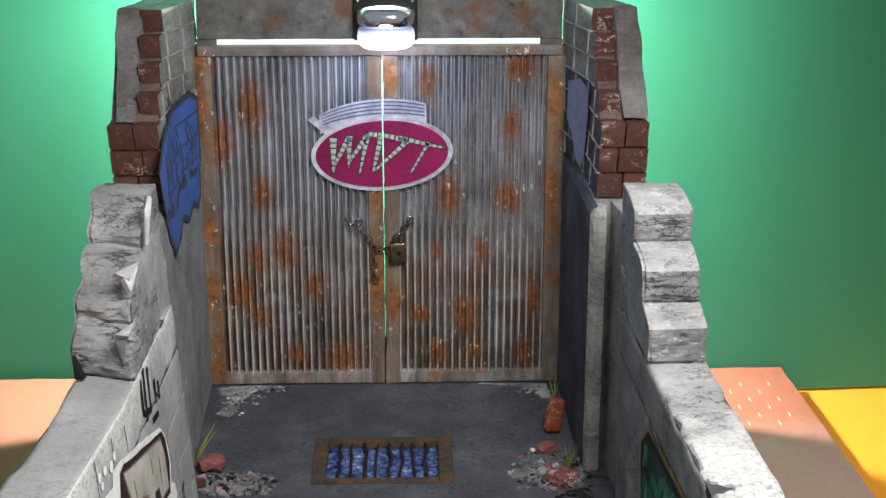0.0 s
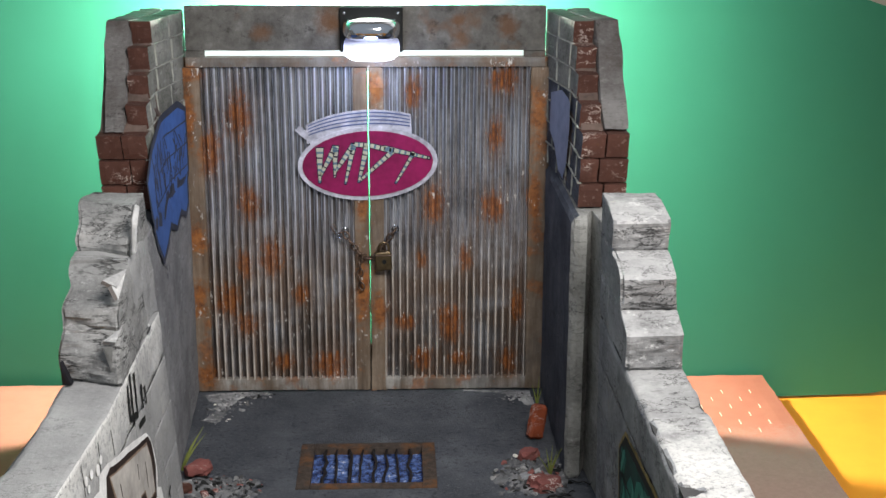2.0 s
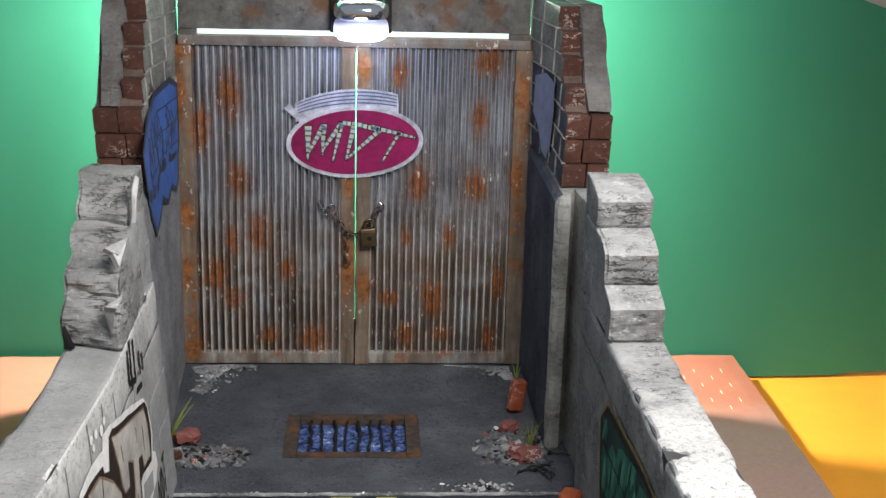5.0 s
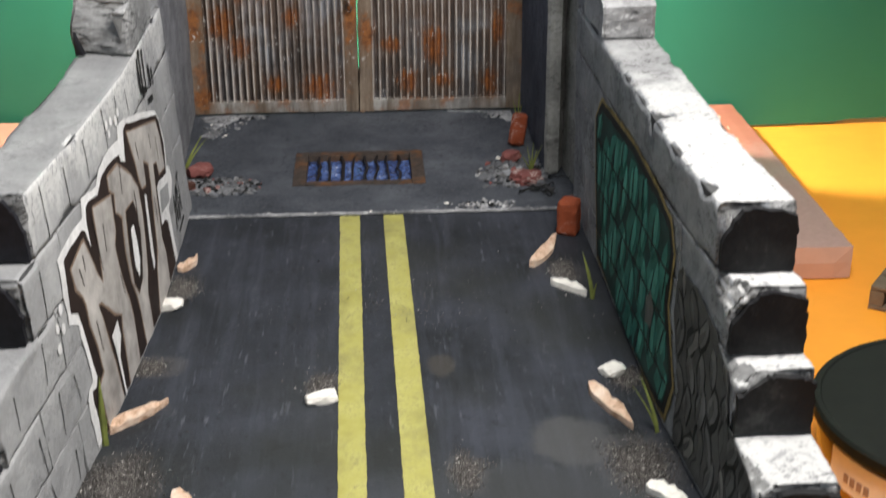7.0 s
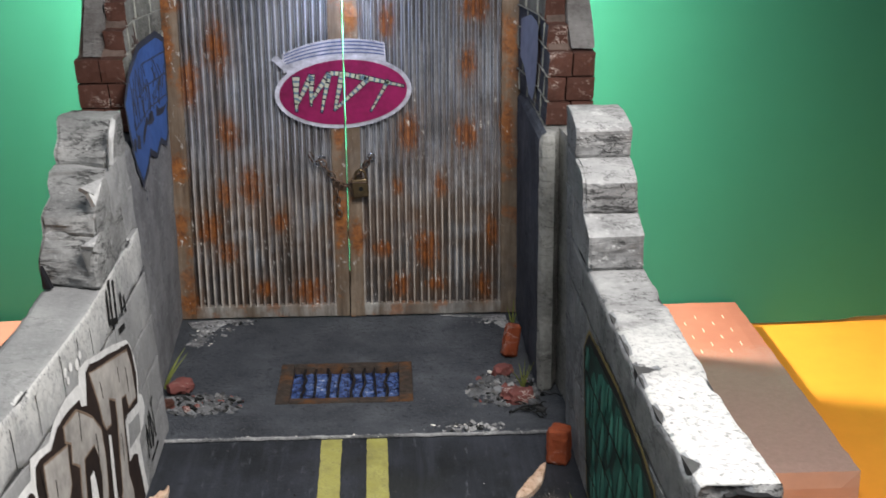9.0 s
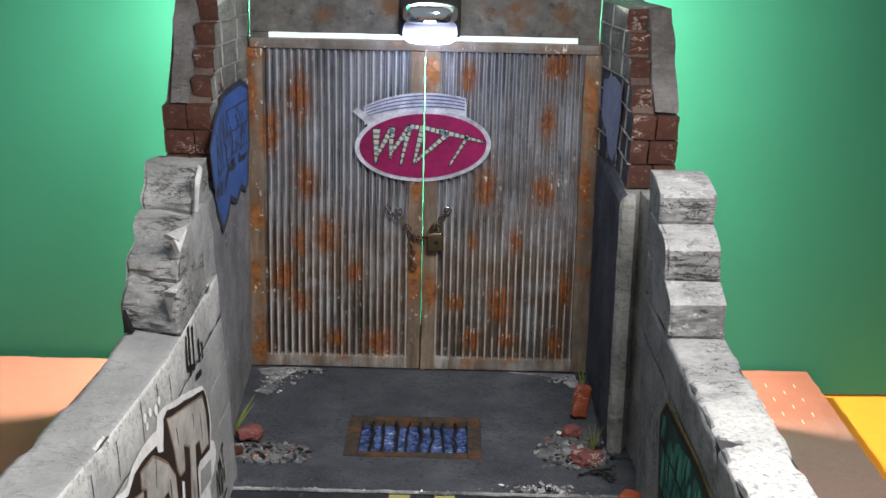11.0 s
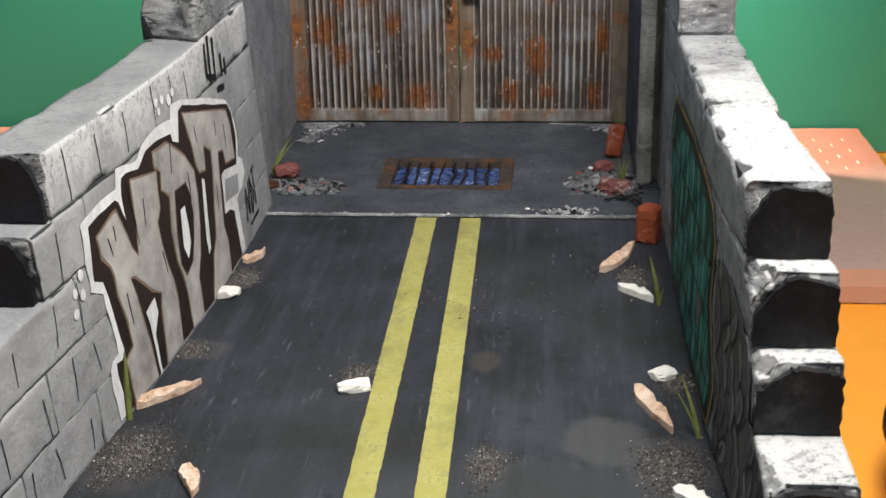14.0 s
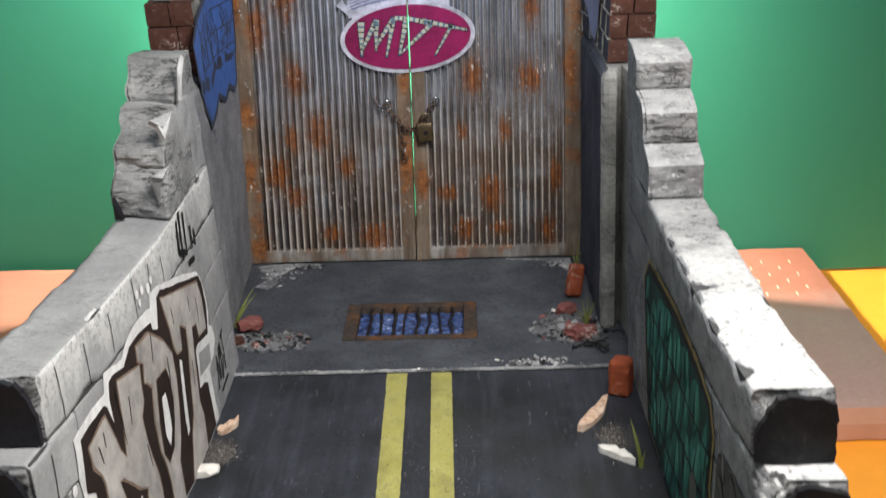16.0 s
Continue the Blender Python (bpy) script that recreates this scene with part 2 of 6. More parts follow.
def road_mat():
    s = Shader("asphalt_paint", 0.62, 0, 0.35)
    fine, big = s.noise(520, 5, 0.7), s.noise(13, 4, 0.6)
    streak = s.noise(55, 4, 0.7, s.stretched(1, 0.07, 1))
    col = s.ramp(big, [(0.34, (0.012, 0.0145, 0.016)), (0.66, (0.036, 0.040, 0.050))])
    col = s.mix(s.math("MULTIPLY", s.mask(streak, 0.5, 0.72), 0.45), col, (0.074, 0.082, 0.102))
    col = s.mix(s.math("MULTIPLY", s.mask(fine, 0.66, 0.74), 0.5), col, (0.20, 0.20, 0.20))
    thin = s.noise(420, 3, 0.6, s.stretched(1, 0.10, 1))
    col = s.mix(s.math("MULTIPLY", s.mask(thin, 0.65, 0.71), 0.42), col, (0.14, 0.15, 0.17))
    speck = s.noise(240, 4, 0.75, s.stretched(1, 0.45, 1))
    col = s.mix(s.math("MULTIPLY", s.mask(speck, 0.60, 0.68), 0.40), col, (0.085, 0.090, 0.10))
    col = s.mix(s.math("MULTIPLY", s.mask(speck, 0.42, 0.33), 0.55), col, (0.008, 0.009, 0.010))
    edge = s.noise(7, 3, 0.6)
    col = s.mix(s.math("MULTIPLY", s.mask(edge, 0.46, 0.62), 0.62), col, (0.020, 0.022, 0.017))
    xyz = s.node("ShaderNodeSeparateXYZ", Vector=s.coord)
    wob = s.math("ADD", s.math("MULTIPLY", s.math("SUBTRACT", s.noise(60, 4, 0.7), 0.5), 0.9), s.math("MULTIPLY", s.math("SUBTRACT", fine, 0.5), 0.5))
    # stains and one broad paler area: x, y, half width, half depth in millimetres
    for x, y, w, d, tone, share in ((90.7, -473.5, 18, 20, (0.066, 0.067, 0.066), 0.75), (38.7, -400.7, 7, 11, (0.058, 0.052, 0.042), 0.6),
                                (62, -520, 70, 34, (0.050, 0.053, 0.055), 0.45), (-17, -417, 10, 13, (0.095, 0.088, 0.080), 0.30), (44, -496, 9, 16, (0.10, 0.094, 0.088), 0.30), (117, -493, 18, 24, (0.10, 0.094, 0.088), 0.32),
                                (-100, -496, 19, 27, (0.085, 0.075, 0.066), 0.32), (-97, -394, 14, 12, (0.10, 0.094, 0.088), 0.36), (113, -299, 11, 20, (0.095, 0.088, 0.082), 0.30)):
        dx = s.math("MULTIPLY", s.math("SUBTRACT", xyz.outputs["X"], x / 1000), 1000 / w)
        dy = s.math("MULTIPLY", s.math("SUBTRACT", xyz.outputs["Y"], y / 1000), 1000 / d)
        r = s.math("ADD", s.math("SQRT", s.math("ADD", s.math("MULTIPLY", dx, dx), s.math("MULTIPLY", dy, dy))), wob)
        col = s.mix(s.math("MULTIPLY", s.mask(r, 1.12, 0.82), share), col, tone)
    s.bump(s.math("ADD", s.math("ADD", fine, streak), speck), 0.5, 0.0006)
    return s.done(col, s.ramp(streak, [(0.3, 0.72), (0.7, 0.5)]))


def line_mat():
    s = Shader("yellow_road_paint", 0.7, 0, 0.3)
    fine, big = s.noise(600, 5, 0.75), s.noise(45, 5, 0.7)
    col = s.ramp(big, [(0.3, (0.34, 0.315, 0.075)), (0.7, (0.47, 0.445, 0.145))])
    worn = s.math("MULTIPLY", s.mask(fine, 0.50, 0.60), s.mask(big, 0.42, 0.62))
    col = s.mix(s.math("MULTIPLY", worn, 0.6), col, (0.14, 0.13, 0.075))
    dirt = s.noise(28, 5, 0.75, s.stretched(1, 0.6, 1))
    col = s.mix(s.math("MULTIPLY", s.mask(dirt, 0.50, 0.70), 0.6), col, (0.16, 0.15, 0.065))
    s.bump(fine, 0.3, 0.0006)
    return s.done(col)


ROAD, LINE = road_mat(), line_mat()

# Rust blooms on the corrugated doors: x, z, half width, half height in millimetres
RUST_SPOTS = [(-87, 197, 8, 16), (-107, 173, 7, 16), (-82, 137, 7, 12), (-87, 95, 5, 11), (-68, 98, 8, 12), (-99, 68, 8, 12), (-87, 51, 7, 8),
              (-48, 73, 5, 8), (-30, 19, 11, 10), (-62, 22, 7, 6), (44, 136, 7, 13), (85, 135, 8, 10), (86, 183, 5, 12), (66, 97, 4, 8), (36, 97, 3, 6),
              (24, 51, 8, 5), (56, 49, 8, 14), (37, 24, 7, 8), (62, 24, 6, 6), (91, 223, 8, 10), (103, 63, 4, 12), (30, 214, 5, 10), (97, 22, 5, 9),
              (-117, 112, 6, 12), (-119, 70, 5, 12), (-120, 201, 4, 20), (-117, 226, 7, 6), (-116, 12, 6, 9), (113, 143, 5, 16), (115, 199, 5, 16),
              (-5, 74, 5, 22), (5, 218, 5, 10), (6, 60, 5, 12), (-5, 135, 4, 9)]


def steel_mat(name, light, dark, ribbed=True):
    s = Shader(name, 0.5, 0.15, 0.4)
    fine, big = s.noise(500, 5, 0.7), s.noise(34, 5, 0.65)
    streak = s.noise(110, 5, 0.7, s.stretched(1, 1, 0.10))
    xyz = s.node("ShaderNodeSeparateXYZ", Vector=s.coord)
    col = s.ramp(streak, [(0.33, dark), (0.62, light)])
    if ribbed:
        # brown wash in upright runs
        runs = s.noise(62, 4, 0.7, s.stretched(1, 1, 0.10))
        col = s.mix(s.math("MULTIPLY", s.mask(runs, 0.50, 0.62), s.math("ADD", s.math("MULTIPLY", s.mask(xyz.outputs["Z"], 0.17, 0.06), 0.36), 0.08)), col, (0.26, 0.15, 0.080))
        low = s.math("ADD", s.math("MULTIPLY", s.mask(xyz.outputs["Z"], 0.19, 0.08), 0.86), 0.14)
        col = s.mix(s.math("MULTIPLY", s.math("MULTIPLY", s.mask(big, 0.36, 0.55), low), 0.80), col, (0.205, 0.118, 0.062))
        # pale metal on low crests; higher up, flank highlights and crest shade painted in
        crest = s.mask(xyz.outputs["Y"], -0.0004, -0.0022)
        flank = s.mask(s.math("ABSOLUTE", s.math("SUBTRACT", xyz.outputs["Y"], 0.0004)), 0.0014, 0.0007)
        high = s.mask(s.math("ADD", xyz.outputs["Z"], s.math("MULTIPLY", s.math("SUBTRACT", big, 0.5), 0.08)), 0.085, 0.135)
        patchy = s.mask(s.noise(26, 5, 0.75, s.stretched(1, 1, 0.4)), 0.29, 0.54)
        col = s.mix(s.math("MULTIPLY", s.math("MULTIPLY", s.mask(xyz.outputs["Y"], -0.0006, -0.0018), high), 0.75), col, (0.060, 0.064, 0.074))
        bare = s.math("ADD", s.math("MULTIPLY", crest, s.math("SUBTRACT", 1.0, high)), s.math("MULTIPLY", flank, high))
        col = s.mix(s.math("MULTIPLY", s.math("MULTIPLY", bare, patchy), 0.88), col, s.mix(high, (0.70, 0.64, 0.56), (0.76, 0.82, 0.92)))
        # groove shade painted into the colour, strongest near the foot and in patches above
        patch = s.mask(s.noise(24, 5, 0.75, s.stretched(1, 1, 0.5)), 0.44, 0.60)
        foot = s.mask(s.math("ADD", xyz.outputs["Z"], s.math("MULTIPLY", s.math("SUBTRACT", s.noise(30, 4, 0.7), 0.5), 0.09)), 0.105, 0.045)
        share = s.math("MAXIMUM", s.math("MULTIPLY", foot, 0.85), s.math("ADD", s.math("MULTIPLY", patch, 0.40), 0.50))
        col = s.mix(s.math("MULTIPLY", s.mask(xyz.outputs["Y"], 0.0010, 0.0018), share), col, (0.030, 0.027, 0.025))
    else:
        col = s.mix(s.math("MULTIPLY", s.mask(big, 0.43, 0.60), 0.7), col, (0.15, 0.10, 0.062))
    col = s.mix(s.math("MULTIPLY", s.mask(s.noise(19, 4, 0.6), 0.52, 0.68), 0.45), col, (0.06, 0.062, 0.068))
    rust = s.ramp(s.noise(210, 5, 0.7), [(0.32, (0.075, 0.024, 0.008)), (0.46, (0.25, 0.080, 0.018)), (0.68, (0.46, 0.165, 0.036))])
    wob = s.math("ADD", s.math("MULTIPLY", s.math("SUBTRACT", s.noise(75, 5, 0.75), 0.5), 2.3), s.math("MULTIPLY", s.math("SUBTRACT", s.noise(300, 4, 0.7), 0.5), 1.1))
    total = None
    for x, z, w, h in RUST_SPOTS:
        dx = s.math("MULTIPLY", s.math("SUBTRACT", xyz.outputs["X"], x / 1000), 1000 / w)
        dz = s.math("MULTIPLY", s.math("SUBTRACT", xyz.outputs["Z"], z / 1000), 1000 / h)
        d = s.math("SQRT", s.math("ADD", s.math("MULTIPLY", dx, dx), s.math("MULTIPLY", dz, dz)))
        total = d if total is None else s.math("MINIMUM", total, d)
    edge = s.math("ADD", total, wob)
    # a thin brown wash spreads round each bloom
    col = s.mix(s.math("MULTIPLY", s.mask(edge, 2.5, 0.8), 0.32), col, (0.22, 0.105, 0.040))
    if ribbed:
        # dark ragged upright runs, thickest towards the foot
        dark_runs = s.math("MULTIPLY", s.mask(s.noise(60, 6, 0.8, s.stretched(1, 1, 0.25)), 0.50, 0.66), s.math("ADD", s.math("MULTIPLY", s.mask(xyz.outputs["Z"], 0.12, 0.01), 0.5), 0.35))
        col = s.mix(dark_runs, col, (0.04, 0.036, 0.032))
    col = s.mix(s.math("MULTIPLY", s.mask(edge, 1.25, 0.55), 0.78), col, rust)
    # bright scraped flecks beside the blooms
    chip = s.math("MULTIPLY", s.mask(s.noise(230, 4, 0.75, s.stretched(1, 1, 0.6)), 0.625, 0.655), s.mask(edge, 2.8, 1.0))
    col = s.mix(s.math("MULTIPLY", chip, 0.9), col, (0.74, 0.72, 0.67))
    if ribbed:
        # scratches down to bright metal over the lower half
        scratch = s.math("MULTIPLY", s.mask(s.noise(260, 4, 0.75, s.stretched(1, 1, 0.5)), 0.645, 0.675), s.mask(xyz.outputs["Z"], 0.16, 0.07))
        col = s.mix(s.math("MULTIPLY", scratch, 0.75), col, (0.72, 0.70, 0.66))
    else:
        col = s.mix(s.math("MULTIPLY", s.mask(s.noise(48, 4, 0.7), 0.55, 0.64), 0.55), col, rust)
    col = s.mix(s.math("MULTIPLY", s.mask(fine, 0.66, 0.72), 0.6), col, (0.6, 0.58, 0.55))
    s.bump(fine, 0.3, 0.0005)
    return s.done(col, s.ramp(big, [(0.3, 0.34), (0.7, 0.6)]))


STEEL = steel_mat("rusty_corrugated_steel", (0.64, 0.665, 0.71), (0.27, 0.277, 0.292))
RAIL = steel_mat("scuffed_rail_paint", (0.46, 0.445, 0.41), (0.11, 0.10, 0.085), False)
STEEL_FRAME = steel_mat("rusty_frame_paint", (0.32, 0.255, 0.19), (0.085, 0.062, 0.045), False)
LINTEL = steel_mat("grey_rail_paint", (0.27, 0.26, 0.24), (0.15, 0.14, 0.125), False)


def header_mat():
    s = Shader("stained_header_board", 0.85, 0, 0.2)
    a, b, fine = s.noise(45, 5, 0.7), s.noise(22, 4, 0.6), s.noise(400, 5, 0.7)
    col = s.ramp(a, [(0.3, (0.070, 0.066, 0.058)), (0.55, (0.160, 0.154, 0.138)), (0.75, (0.28, 0.27, 0.25))])
    col = s.mix(s.math("MULTIPLY", s.mask(b, 0.55, 0.68), 0.8), col, (0.16, 0.075, 0.03))
    spot_ = s.noise(120, 5, 0.75)
    col = s.mix(s.math("MULTIPLY", s.mask(spot_, 0.56, 0.66), 0.7), col, (0.045, 0.042, 0.036))
    xyz = s.node("ShaderNodeSeparateXYZ", Vector=s.coord)
    # rust stains: x, z, half width, half height in millimetres
    for x, z, w, h in ((-25, 262, 9, 9), (93, 258, 7, 8), (-70, 254, 7, 5), (60, 262, 5, 4)):
        dx = s.math("MULTIPLY", s.math("SUBTRACT", xyz.outputs["X"], x / 1000), 1000 / w)
        dz = s.math("MULTIPLY", s.math("SUBTRACT", xyz.outputs["Z"], z / 1000), 1000 / h)
        r = s.math("ADD", s.math("SQRT", s.math("ADD", s.math("MULTIPLY", dx, dx), s.math("MULTIPLY", dz, dz))), s.math("MULTIPLY", s.math("SUBTRACT", s.noise(90, 5, 0.75), 0.5), 1.8))
        col = s.mix(s.math("MULTIPLY", s.mask(r, 1.3, 0.4), 0.6), col, (0.17, 0.075, 0.030))
    s.bump(s.math("ADD", a, fine), 0.5, 0.001)
    return s.done(col)


HEADER = header_mat()
GREEN_BOARD = plain("green_card", (0.039, 0.224, 0.132), 0.5, vary=0.04, scale=12, bump=0.02, spec=0.22)
TABLE = plain("orange_table_cloth", (0.88, 0.335, 0.03), 0.6, vary=0.05, scale=40, bump=0.05)
PINK_SIDE = plain("cut_foam_side", (0.50, 0.30, 0.21), 0.75, vary=0.08, scale=60, bump=0.15)
PINK = plain("pink_foam", (0.41, 0.16, 0.10), 0.75, vary=0.08, scale=60, bump=0.15)
PINK_EDGE = plain("pale_foam_groove", (0.75, 0.50, 0.38), 0.8, vary=0.1)


def foam_mat():
    """Salmon foam that turns mauve towards the street with a soft, grainy edge."""
    s = Shader("salmon_to_mauve_foam", 0.72, 0, 0.3)
    y = s.node("ShaderNodeSeparateXYZ", Vector=s.coord).outputs["Y"]
    big, fine = s.noise(22, 4, 0.7), s.noise(300, 4, 0.7)
    wob = s.math("ADD", s.math("MULTIPLY", s.math("SUBTRACT", big, 0.5), 0.07), s.math("MULTIPLY", s.math("SUBTRACT", fine, 0.5), 0.05))
    pink = s.ramp(big, [(0.3, (0.30, 0.100, 0.058)), (0.7, (0.355, 0.130, 0.080))])
    mauve = s.ramp(fine, [(0.3, (0.345, 0.222, 0.183)), (0.7, (0.415, 0.270, 0.222))])
    s.bump(fine, 0.2, 0.0005)
    return s.done(s.mix(s.mask(s.math("ADD", y, wob), 0.008, -0.045), pink, mauve))


FOAM = foam_mat()
BLACK = plain("black_plastic", (0.012, 0.013, 0.012), 0.45, vary=0.2)
CHROME = plain("chrome", (0.75, 0.77, 0.8), 0.12, 1.0, 0.03, bump=0.0)
BRASS = plain("aged_brass", (0.17, 0.125, 0.07), 0.36, 0.9, 0.35, 400, 0.3)
IRON = plain("rusty_iron", (0.14, 0.095, 0.07), 0.55, 0.7, 0.5, 500, 0.4)
SIGN_RED = plain("crimson_sign_paint", (0.225, 0.010, 0.072), 0.45, vary=0.35, scale=120, bump=0.1)
SIGN_WHITE = plain("white_sign_paint", (0.44, 0.44, 0.49), 0.5, vary=0.5, scale=200, bump=0.15)
SIGN_BLUE = plain("grey_blue_line", (0.085, 0.115, 0.24), 0.5)
NAVY = plain("navy_outline", (0.012, 0.014, 0.04), 0.5)
CREAM = plain("pale_yellow_stripe", (0.47, 0.47, 0.36), 0.5)
TEAL = plain("sea_green_stripe", (0.12, 0.19, 0.24), 0.5)
SPRAY_WHITE = plain("white_spray", (0.70, 0.69, 0.67), 0.7, vary=0.22, scale=220)
SPRAY_DARK = plain("dark_brown_spray", (0.022, 0.013, 0.010), 0.7, vary=0.5, scale=160)
SPRAY_GREY = plain("beige_grey_spray", (0.39, 0.365, 0.335), 0.75, vary=0.42, scale=75)
SPRAY_TAN = plain("brown_haze_spray", (0.20, 0.14, 0.10), 0.75, vary=0.3, scale=160)
SPRAY_BLUE = plain("blue_spray", (0.045, 0.105, 0.30), 0.7, vary=0.3, scale=120)
SPRAY_SLATE = plain("slate_blue_spray", (0.040, 0.046, 0.066), 0.75, vary=0.35, scale=70)
SLATE_WALL = concrete("slate_painted_wall", (0.034, 0.038, 0.048), (0.058, 0.066, 0.083), (0.105, 0.115, 0.137), 0.06, 0.3, 0.6, 0.2)
SPRAY_PALE = plain("pale_blue_spray", (0.20, 0.23, 0.32), 0.7, vary=0.2)
SPRAY_GREEN = plain("teal_green_spray", (0.024, 0.140, 0.108), 0.7, vary=0.5, scale=90)
SPRAY_TEAL = plain("bright_teal_spray", (0.060, 0.250, 0.195), 0.7, vary=0.4)
SPRAY_DEEP = plain("deep_green_spray", (0.009, 0.042, 0.034), 0.7, vary=0.5, scale=90)
SPRAY_GREYGREEN = plain("grey_green_spray", (0.10, 0.105, 0.095), 0.7, vary=0.3)
SCRAWL_GREY = plain("mid_grey_spray", (0.125, 0.125, 0.12), 0.75, vary=0.4, scale=120)
SCRAWL_DARK = plain("sooty_grey_spray", (0.078, 0.079, 0.074), 0.75, vary=0.4, scale=120)
SCRAWL_PALE = plain("pale_grey_spray", (0.19, 0.185, 0.17), 0.75, vary=0.4, scale=120)
SPRAY_OLIVE = plain("olive_gold_spray", (0.22, 0.165, 0.06), 0.7, vary=0.5, scale=160)
SPRAY_BLACK = plain("black_spray", (0.010, 0.011, 0.010), 0.7, vary=0.4)


def wood_mat():
    """Freshly split wood: pale, with brown torn grain."""
    s = Shader("pale_split_wood", 0.85, 0, 0.2)
    n, fine = s.noise(150, 5, 0.75, s.stretched(1, 0.45, 1)), s.noise(420, 5, 0.75)
    col = s.ramp(n, [(0.34, (0.42, 0.235, 0.14)), (0.48, (0.76, 0.53, 0.37)), (0.66, (0.90, 0.73, 0.58))])
    col = s.mix(s.math("MULTIPLY", s.mask(fine, 0.57, 0.68), 0.5), col, (0.22, 0.11, 0.055))
    s.bump(s.math("ADD", n, fine), 1.0, 0.0012)
    return s.done(col)


WOOD = wood_mat()
PLASTER = plain("white_plaster_crumb", (0.88, 0.82, 0.74), 0.9, vary=0.2, scale=260, bump=0.6)
GRIT = plain("grey_grit", (0.16, 0.155, 0.15), 0.9, vary=0.5, scale=300, bump=0.5, random=0.3)


def grain_mat():
    s = Shader("mixed_grit", 0.9, 0, 0.2)
    pick = s.tree.nodes.new("ShaderNodeNewGeometry").outputs["Random Per Island"]
    return s.done(s.ramp(pick, [(0.0, (0.030, 0.027, 0.024)), (0.55, (0.115, 0.104, 0.094)), (0.92, (0.25, 0.23, 0.21)), (1.0, (0.62, 0.59, 0.54))]))


GRAIN = grain_mat()
GRASS = plain("grass_blade", (0.165, 0.19, 0.045), 0.7, vary=0.5, scale=90, bump=0.1)


def grate_mat():
    """Dark rusted iron with orange patches."""
    s = Shader("rusted_grate_iron", 0.7, 0.3, 0.3)
    n, big = s.noise(300, 5, 0.7), s.noise(55, 4, 0.65)
    col = s.ramp(n, [(0.3, (0.030, 0.024, 0.020)), (0.7, (0.105, 0.080, 0.062))])
    col = s.mix(s.math("MULTIPLY", s.mask(big, 0.50, 0.66), 0.75), col, (0.20, 0.085, 0.028))
    s.bump(n, 0.6, 0.0008)
    return s.done(col)


GRATE = grate_mat()
GRATE_BAR = plain("black_grate_bar", (0.022, 0.020, 0.020), 0.5, 0.4, 0.5, 260, 0.5)
LID = plain("dark_green_lid", (0.007, 0.009, 0.006), 0.6, vary=0.3, scale=90, bump=0.15, spec=0.2)
LABEL = plain("cream_label", (0.92, 0.82, 0.68), 0.6, vary=0.06)
TINT = plain("label_print", (0.38, 0.25, 0.17), 0.7)
AMBER = plain("amber_jar", (0.24, 0.115, 0.006), 0.15, vary=0.05, spec=0.6)
PALLET = plain("old_pallet_wood", (0.13, 0.095, 0.06), 0.8, vary=0.4, scale=90, bump=0.4)
SMEAR = concrete("crumbled_plaster", (0.05, 0.053, 0.057), (0.22, 0.222, 0.225), (0.52, 0.52, 0.51), 0.8, 0.2, 0.6, 0.8)
TOWER_TOP_SHADE = plain("shaded_tower_top", (0.06, 0.06, 0.055), 0.6)


def water_mat():
    s = Shader("blue_resin_water", 0.12, 0.0, 0.7)
    v = s.node("ShaderNodeTexVoronoi", Vector=s.coord, Scale=170.0)
    v.feature = "DISTANCE_TO_EDGE"
    n = s.noise(140, 4, 0.7)
    # white glints are painted in by the brightest stop
    col = s.ramp(n, [(0.36, (0.008, 0.02, 0.07)), (0.48, (0.05, 0.095, 0.26)), (0.62, (0.13, 0.215, 0.46)), (0.70, (0.75, 0.8, 0.9))])
    col = s.mix(s.mask(v.outputs["Distance"], 0.05, 0.0), col, (0.005, 0.008, 0.02))
    s.bump(n, 0.9, 0.003)
    return s.done(col)


WATER = water_mat()


def glow_mat(name, colour, strength):
    s = Shader(name, 0.4)
    s.bsdf.inputs["Emission Color"].default_value = (*colour, 1)
    s.bsdf.inputs["Emission Strength"].default_value = strength
    return s.done((0.9, 0.9, 0.92))



def lens_mat():
    """A lit moulded lens: white at its foot, where the lamps sit, dim blue towards the housing."""
    s = Shader("lit_lamp_lens", 0.25, 0, 0.5)
    z = s.node("ShaderNodeSeparateXYZ", Vector=s.coord).outputs["Z"]
    up = s.mask(s.math("ADD", z, s.math("MULTIPLY", s.math("SUBTRACT", s.noise(260, 3, 0.6), 0.5), 0.004)), 0.2400, 0.2535)
    s.link(s.ramp(up, [(0.0, (0.86, 0.90, 1.0)), (0.45, (0.55, 0.60, 1.0)), (1.0, (0.10, 0.10, 0.30))]), s.bsdf.inputs["Emission Color"])
    s.link(s.math("ADD", s.math("MULTIPLY", s.mask(up, 0.75, 0.0), 7.5), 0.5), s.bsdf.inputs["Emission Strength"])
    return s.done((0.75, 0.78, 0.85))


LED = lens_mat()
SLOT_GLOW = glow_mat("slot_glow", (0.84, 1.0, 0.95), 1.05)
GLOW_PANEL = glow_mat("glow_panel", (1.0, 0.97, 0.93), 0.9)
BULB = glow_mat("lit_bulb", (0.95, 1.0, 0.97), 25.0)


# ---- building helpers ----
def mesh_of(name, bm, material, smooth=False):
    bmesh.ops.recalc_face_normals(bm, faces=bm.faces)
    me = bpy.data.meshes.new(name)
    bm.to_mesh(me)
    bm.free()
    me.materials.append(material)
    if smooth:
        me.polygons.foreach_set("use_smooth", [True] * len(me.polygons))
    return me


